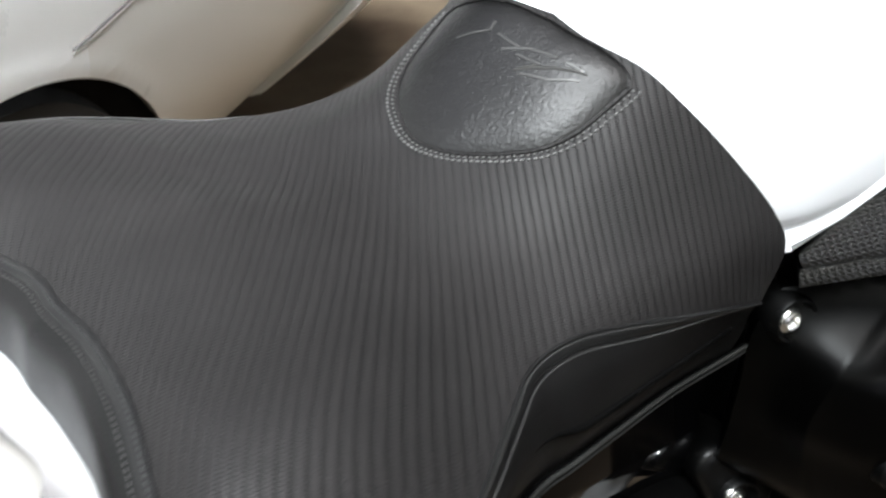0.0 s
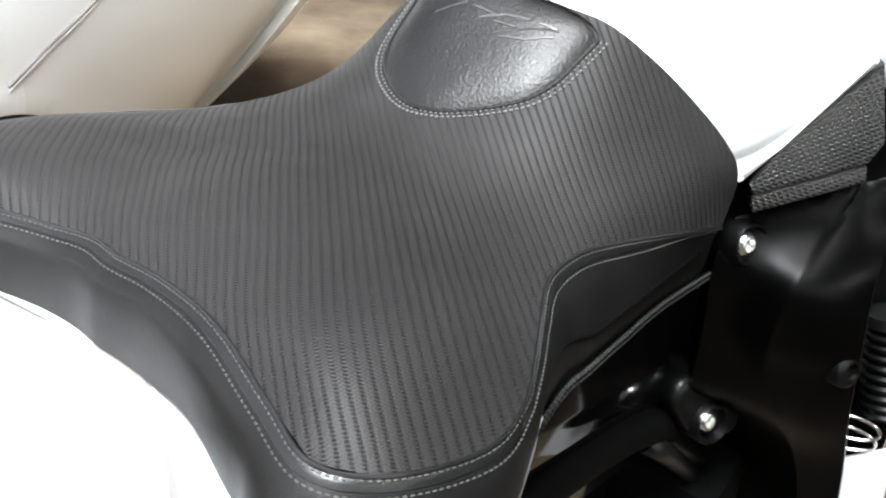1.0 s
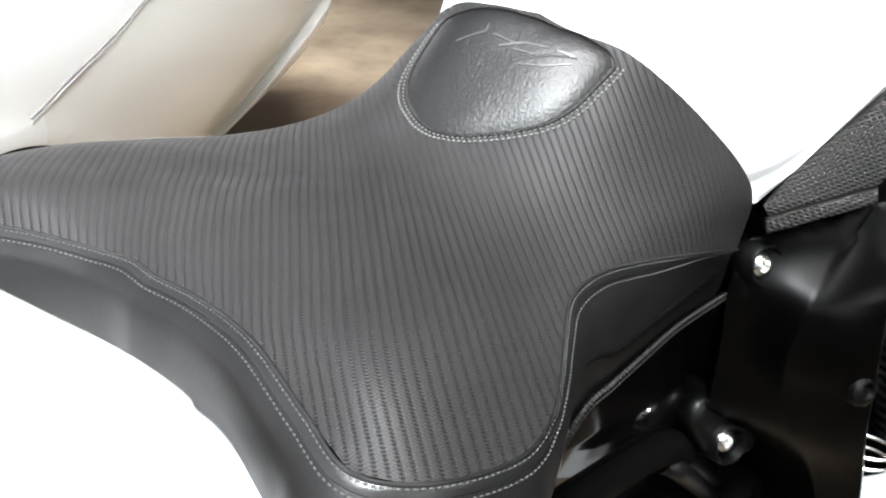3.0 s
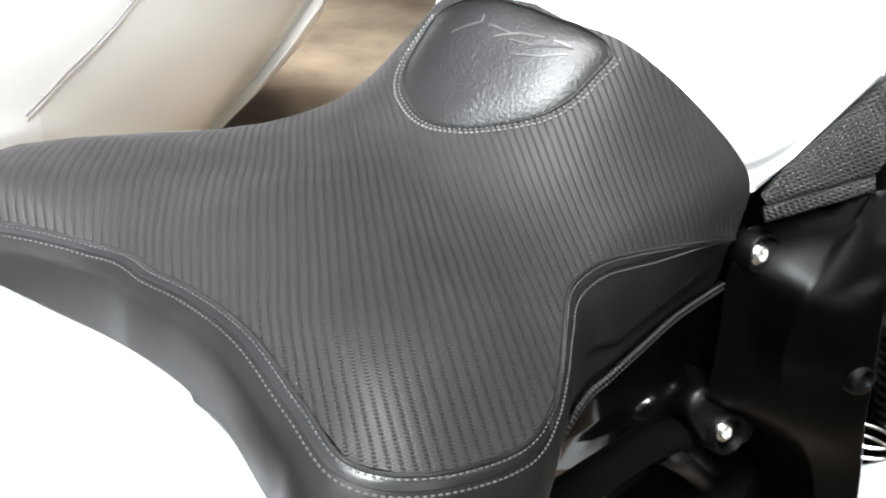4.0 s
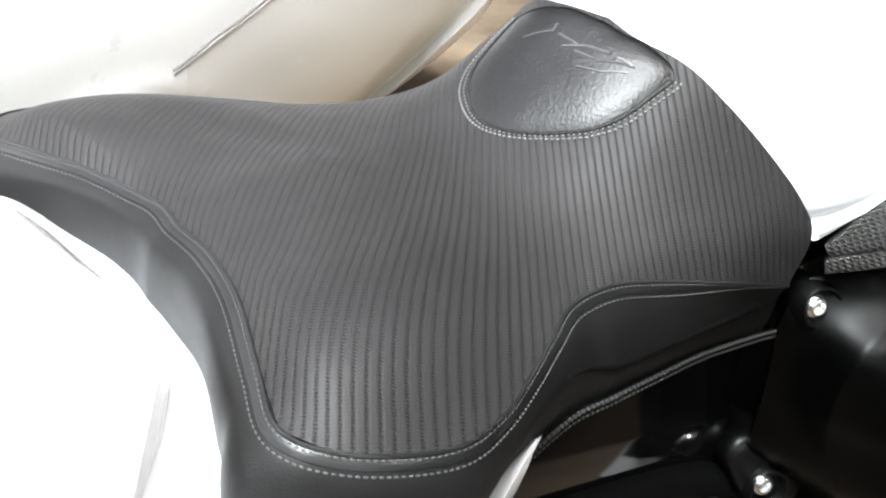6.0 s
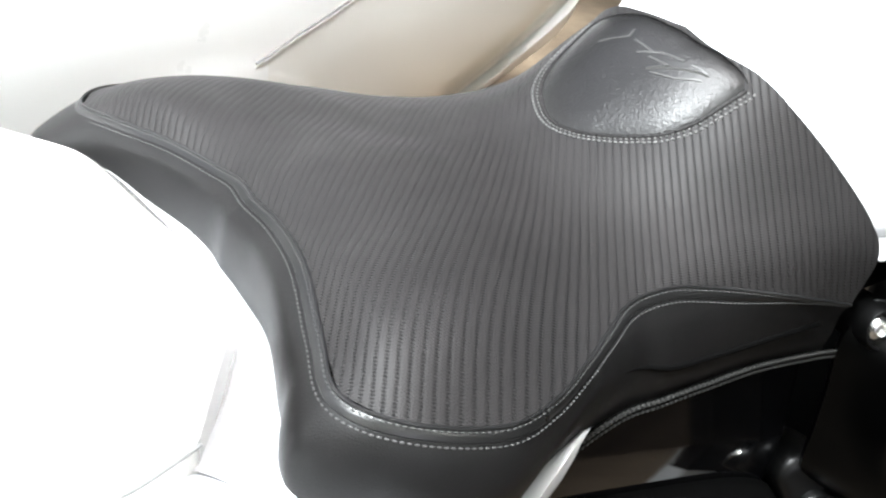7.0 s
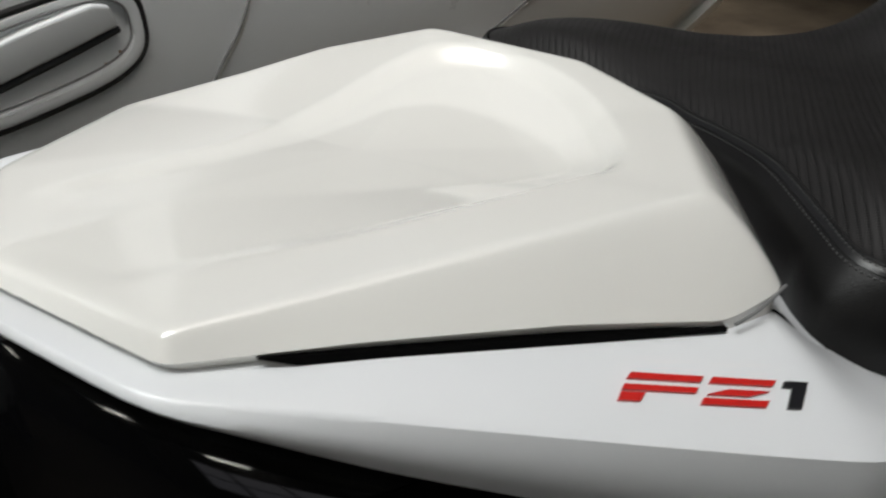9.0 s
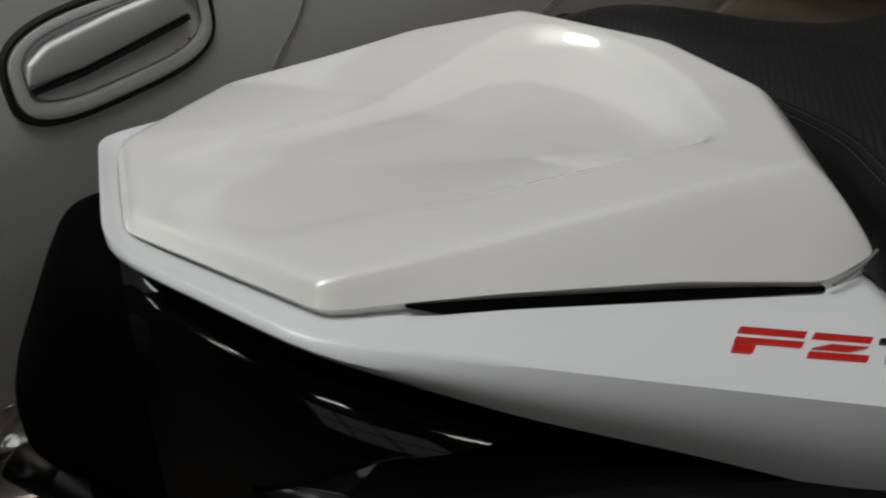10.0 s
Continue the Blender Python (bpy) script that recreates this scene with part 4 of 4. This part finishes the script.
wheel(-0.18, 0.31, 0.19)
wheel(1.22, 0.30, 0.12)
for s in (-1, 1):
    part("fork", pipe([(0.92, -0.02 + s * 0.09, 0.95), (1.22, -0.02 + s * 0.09, 0.30)], 0.026, 16), SATIN, bike, "black front fork leg")
    part("swingarm", bevel(prism([(-0.20, -0.02 + s * 0.115, 0.34), (0.45, -0.02 + s * 0.115, 0.44), (0.45, -0.02 + s * 0.115, 0.36), (-0.20, -0.02 + s * 0.115, 0.28)], (0, s * 0.03, 0)), 0.008), SATIN, bike, "black swingarm")

# ---- parked car ----
car = thing("parked_car", "silver white car parked close beside the motorcycle", "car")
CA = radians(28.13)
U = Vector((math.cos(CA), math.sin(CA), 0))
NRM = Vector((math.sin(CA), -math.cos(CA), 0))
H0 = Vector((-0.1766, 0.3697, 0.1234))
CS = 0.880


def on_car(u, z, out=0.0):
    return H0 + (U * u + NRM * out + Vector((0, 0, z))) * CS


def round_corner(u, z, out):
    """A point on the side, which turns round the rear corner of the car."""
    start, r = 2.24, 0.26
    turn = min(max(0.0, (u - start) / r), math.pi / 2)
    if turn > 0:
        out = out - r * (1 - math.cos(turn)) - min(1.25, max(0.0, u - start - r * math.pi / 2))
        u = start + r * math.sin(turn)
    return on_car(u, z, out)


ARCH_U, ARCH_Z, ARCH_R = 0.524, 0.111, 0.440
SIDE = [(0.14, -0.15), (0.22, -0.085), (0.34, -0.03), (0.50, 0.0), (0.62, 0.005), (0.70, 0.0), (0.80, -0.014), (0.90, -0.04), (0.96, -0.08)]


def car_out(w, z):
    """How far the side stands out: valley before the bumper strip, then a rounded strip."""
    base = knots(SIDE, z)
    valley = -0.035 * smoothstep(1.4, 2.0, w) + 0.03 * smoothstep(2.0, 2.06, w) - 0.03 * smoothstep(2.25, 2.75, w)
    lip = 0.003 * math.exp(-((math.hypot(w - ARCH_U, z - ARCH_Z) - ARCH_R - 0.012) / 0.018) ** 2) if w < 1.1 else 0.0
    return base + valley + lip


def car_u(w, z):
    return w + 3.6 * (z - 0.36) * smoothstep(0.95, 1.5, w) + (0.205 - 0.2 * (z - 0.36)) * smoothstep(1.3, 1.7, w)


GAP = [(0.6000, 0.5566), (0.6800, 0.5703), (0.7700, 0.5904), (0.8600, 0.6079), (0.9550, 0.6320), (1.0350, 0.6702), (1.0900, 0.7248), (1.1500, 0.7891), (1.2600, 0.9543)]


def car_panel(w0, w1, z0, z1, nw, nz, hole=False, side=0):
    """A stretch of the car's side; side 1 and -1 keep what lies above or below the bumper joint."""
    bm = bmesh.new()
    ws = np.linspace(w0, w1, nw)
    vs = {}
    mid = nz // 2
    for i, w in enumerate(ws):
        g = knots(GAP, w)
        for j in range(nz):
            z = z0 + (z1 - z0) * j / (nz - 1)
            if side:
                z = z0 + (g - z0) * j / mid if j <= mid else g + (z1 - g) * (j - mid) / (nz - 1 - mid)
            ww, zz = w, z
            r = math.hypot(w - ARCH_U, z - ARCH_Z)
            if hole and abs(r - ARCH_R) < 0.0115:
                ww, zz = ARCH_U + (w - ARCH_U) * ARCH_R / r, ARCH_Z + (z - ARCH_Z) * ARCH_R / r
            vs[i, j] = (bm.verts.new(round_corner(car_u(ww, zz), zz, car_out(ww, zz))), r)
    for i in range(nw - 1):
        for j in range(nz - 1):
            q = [vs[i, j], vs[i + 1, j], vs[i + 1, j + 1], vs[i, j + 1]]
            lower = j < mid and ws[i] >= 0.68
            if (side > 0 and lower) or (side < 0 and not lower):
                continue
            if hole and sum(v[1] for v in q) / 4 < ARCH_R - 0.001:
                continue
            bm.faces.new([v[0] for v in q])
    bmesh.ops.delete(bm, geom=[v for v in bm.verts if not v.link_faces], context="VERTS")
    bmesh.ops.remove_doubles(bm, verts=bm.verts, dist=0.0003)
    return bm


quarter = part("rear_quarter", car_panel(0.10, 4.70, 0.14, 0.96, 336, 77, True, 1), CARPAINT, car, "silver white rear quarter panel")
part("rear_bumper", car_panel(0.10, 4.70, 0.14, 0.96, 336, 77, True, -1), CARCREAM, car, "silver cream rear bumper")
part("door", car_panel(-1.15, 0.10, 0.14, 0.96, 40, 40), CARPAINT, car, "silver white car door")
part("front_wing", car_panel(-2.3, -1.15, 0.14, 0.96, 20, 40), CARPAINT, car, "silver white front wing")
for name, path in (("door_gap", [(0.0656, 0.5500), (0.0812, 0.6100), (0.1006, 0.6450), (0.1354, 0.6820), (0.1558, 0.7180), (0.1645, 0.7600), (0.1649, 0.9000)]),
                   ("panel_gap", GAP[:-1])):
    line = [on_car(car_u(u, z), z, car_out(u, z) + 0.0002) for u, z in ([(u, knots(GAP, u)) for u in np.linspace(0.66, 1.2, 60)] if name == "panel_gap" else spline([(a, b, 0) for a, b in path], 40)[:, :2])]
    part(name, pipe(line, 0.0018, 8), JOINT, quarter, "dark joint between body panels")
    part("bright_edge", pipe([Vector(p) + Vector((0, 0, -0.0045)) - NRM * 0.0012 for p in line], 0.0028, 10), CARCREAM, quarter)
# the cabin, the bonnet and the far side close the car
ROOFLINE = [(-2.36, 0.55), (-2.30, 0.74), (-2.15, 0.86), (-1.30, 0.985), (-1.15, 1.02), (-0.55, 1.38), (-0.30, 1.42), (0.60, 1.43), (0.85, 1.38), (1.45, 1.06), (1.60, 1.03), (2.30, 1.00), (2.44, 0.93)]


def roof(u):
    return float(np.interp(u, [k[0] for k in ROOFLINE], [k[1] for k in ROOFLINE]))


def glass_side(z):
    """How far in the cabin's side leans above the waist."""
    return -0.10 - 0.5 * max(0.0, z - 0.96)


shell = []
for u in np.linspace(-2.36, 2.44, 97):
    t = roof(u)
    waist = min(0.955, t - 0.03)
    upper = max(waist + 0.005, t - 0.05)
    near_side = [(0.30, -0.30), (waist, -0.088), (waist + 0.004, glass_side(waist)), (upper, glass_side(upper)), (t - 0.012, glass_side(t) - 0.05), (t, glass_side(t) - 0.14)]
    shell.append([on_car(u, z, o) for z, o in near_side] + [on_car(u, z, -1.66 - o) for z, o in near_side[::-1]])
body = part("cabin", grid(shell, True, True), CARPAINT, car, "silver white bonnet, roof and boot")


def car_pane(u0, u1, z0, z1, lean0, lean1):
    """One side window, its ends raked with the pillars."""
    pts = [(u0, z0), (u1, z0), (u1 + lean1, z1), (u0 + lean0, z1)]
    return bevel(prism([on_car(u, z, glass_side(z) + 0.003) for u, z in pts], -NRM * 0.006), 0.002)


for u0, u1, l0, l1 in ((-1.02, 0.02, 0.50, 0.0), (0.10, 0.98, 0.0, -0.25)):
    part("side_window", car_pane(u0, u1, 1.0, 1.35, l0, l1), GLASS, body, "dark tinted side window")
screen = [on_car(-1.10, 1.055, -0.20), on_car(-1.10, 1.055, -1.46), on_car(-0.60, 1.36, -1.36), on_car(-0.60, 1.36, -0.30)]
part("windscreen", bevel(prism([p + Vector((0, 0, 0.004)) for p in screen], (0, 0, 0.005)), 0.002), GLASS, body, "dark windscreen")
part("wheel_housing", pipe([on_car(ARCH_U, ARCH_Z, -0.04), on_car(ARCH_U, ARCH_Z, -0.25)], (ARCH_R + 0.012) * CS, 64), MATT, car, "black wheel housing")
TYRE_R = 0.30 / CS
TYRE_Z = (0.30 - H0.z) / CS
for u in (ARCH_U, -1.85):
    rows = []
    for a in np.linspace(0, 2 * math.pi, 64):
        rows.append([on_car(u + (TYRE_R - d) * math.cos(a), TYRE_Z + (TYRE_R - d) * math.sin(a), o) for o, d in ((-0.20, 0.08), (-0.20, 0.02), (-0.17, 0.0), (-0.05, 0.0), (-0.012, 0.02), (-0.005, 0.08), (-0.03, 0.1))])
    part("tyre", grid(rows), RUBBER, car, "black car tyre")


def rounded(cu, cz, a, b, tilt, n, power=3.2):
    pts = []
    for t in np.linspace(0, 2 * math.pi, n, endpoint=False):
        c, s = math.cos(t), math.sin(t)
        x, y = a * math.copysign(abs(c) ** (2 / power), c), b * math.copysign(abs(s) ** (2 / power), s)
        pts.append((cu + x * math.cos(tilt) - y * math.sin(tilt), cz + x * math.sin(tilt) + y * math.cos(tilt)))
    return pts


def handle_rings(spec, n=48):
    rows = []
    for a, b, out, dz in spec:
        rows.append([on_car(u, z, car_out(u, z) + out) for u, z in rounded(-0.0849, 0.7029 + dz, a * 0.955, b * 0.92, radians(6), n)])
    return rows


bezel = part("door_handle", grid(handle_rings([(0.1065, 0.0440, 0.0005, 0), (0.1055, 0.0430, 0.004, 0), (0.1000, 0.0385, 0.005, 0), (0.0945, 0.0335, 0.004, 0), (0.0915, 0.0310, -0.004, 0), (0.086, 0.027, -0.014, -0.002), (0.06, 0.014, -0.018, -0.002), (0.01, 0.003, -0.018, -0.002)]), True, True), CARPAINT, car, "silver flush door handle bowl")
gasket = [on_car(u, z, car_out(u, z) + 0.001) for u, z in rounded(-0.0849, 0.7029, 0.1045, 0.0425, radians(6), 72)]
part("gasket", pipe(gasket + gasket[:1], 0.0027, 8), RUBBER, bezel, "black rubber gasket")
inner_line = [on_car(u, z, car_out(u, z) + 0.0045) for u, z in rounded(-0.0869, 0.7069, 0.089, 0.0290, radians(6), 72)]
part("inner_joint", pipe(inner_line + inner_line[:1], 0.0009, 6), JOINT, bezel)
grip = [on_car(u, z + 0.010, 0) for u, z in [(-0.1759, 0.6799), (-0.1719, 0.6979), (-0.1539, 0.7089), (-0.0939, 0.7209), (-0.0379, 0.7289), (-0.0199, 0.7249), (-0.0119, 0.7059), (-0.0639, 0.6954), (-0.1239, 0.6839)]]
part("grip", bevel(prism([p - NRM * 0.006 for p in grip], NRM * 0.012), 0.003, 3), CARPAINT, bezel, "silver flush grip")
# the shade under the grip is a dark grey strip
part("grip_shadow", pipe([on_car(-0.1739, 0.6839, 0.002), on_car(-0.1239, 0.6894, 0.002), on_car(-0.0639, 0.7009, 0.002), on_car(-0.0099, 0.7119, 0.002)], [0.0024, 0.0032, 0.0034, 0.0028], 8), DUSK, bezel, "dark strip drawn as shade in the finger slot under the grip")
for u, z, r in ((-0.0259, 0.6739, 0.0022), (-0.0099, 0.6819, 0.0014), (-0.0379, 0.6679, 0.0012)):
    part("rust_spot", pipe([on_car(u, z + 0.010, -0.012), on_car(u, z + 0.010, 0.002)], r, 8), make_plain("rust", (0.20, 0.10, 0.03), 0.8), bezel, "brown rust speck")
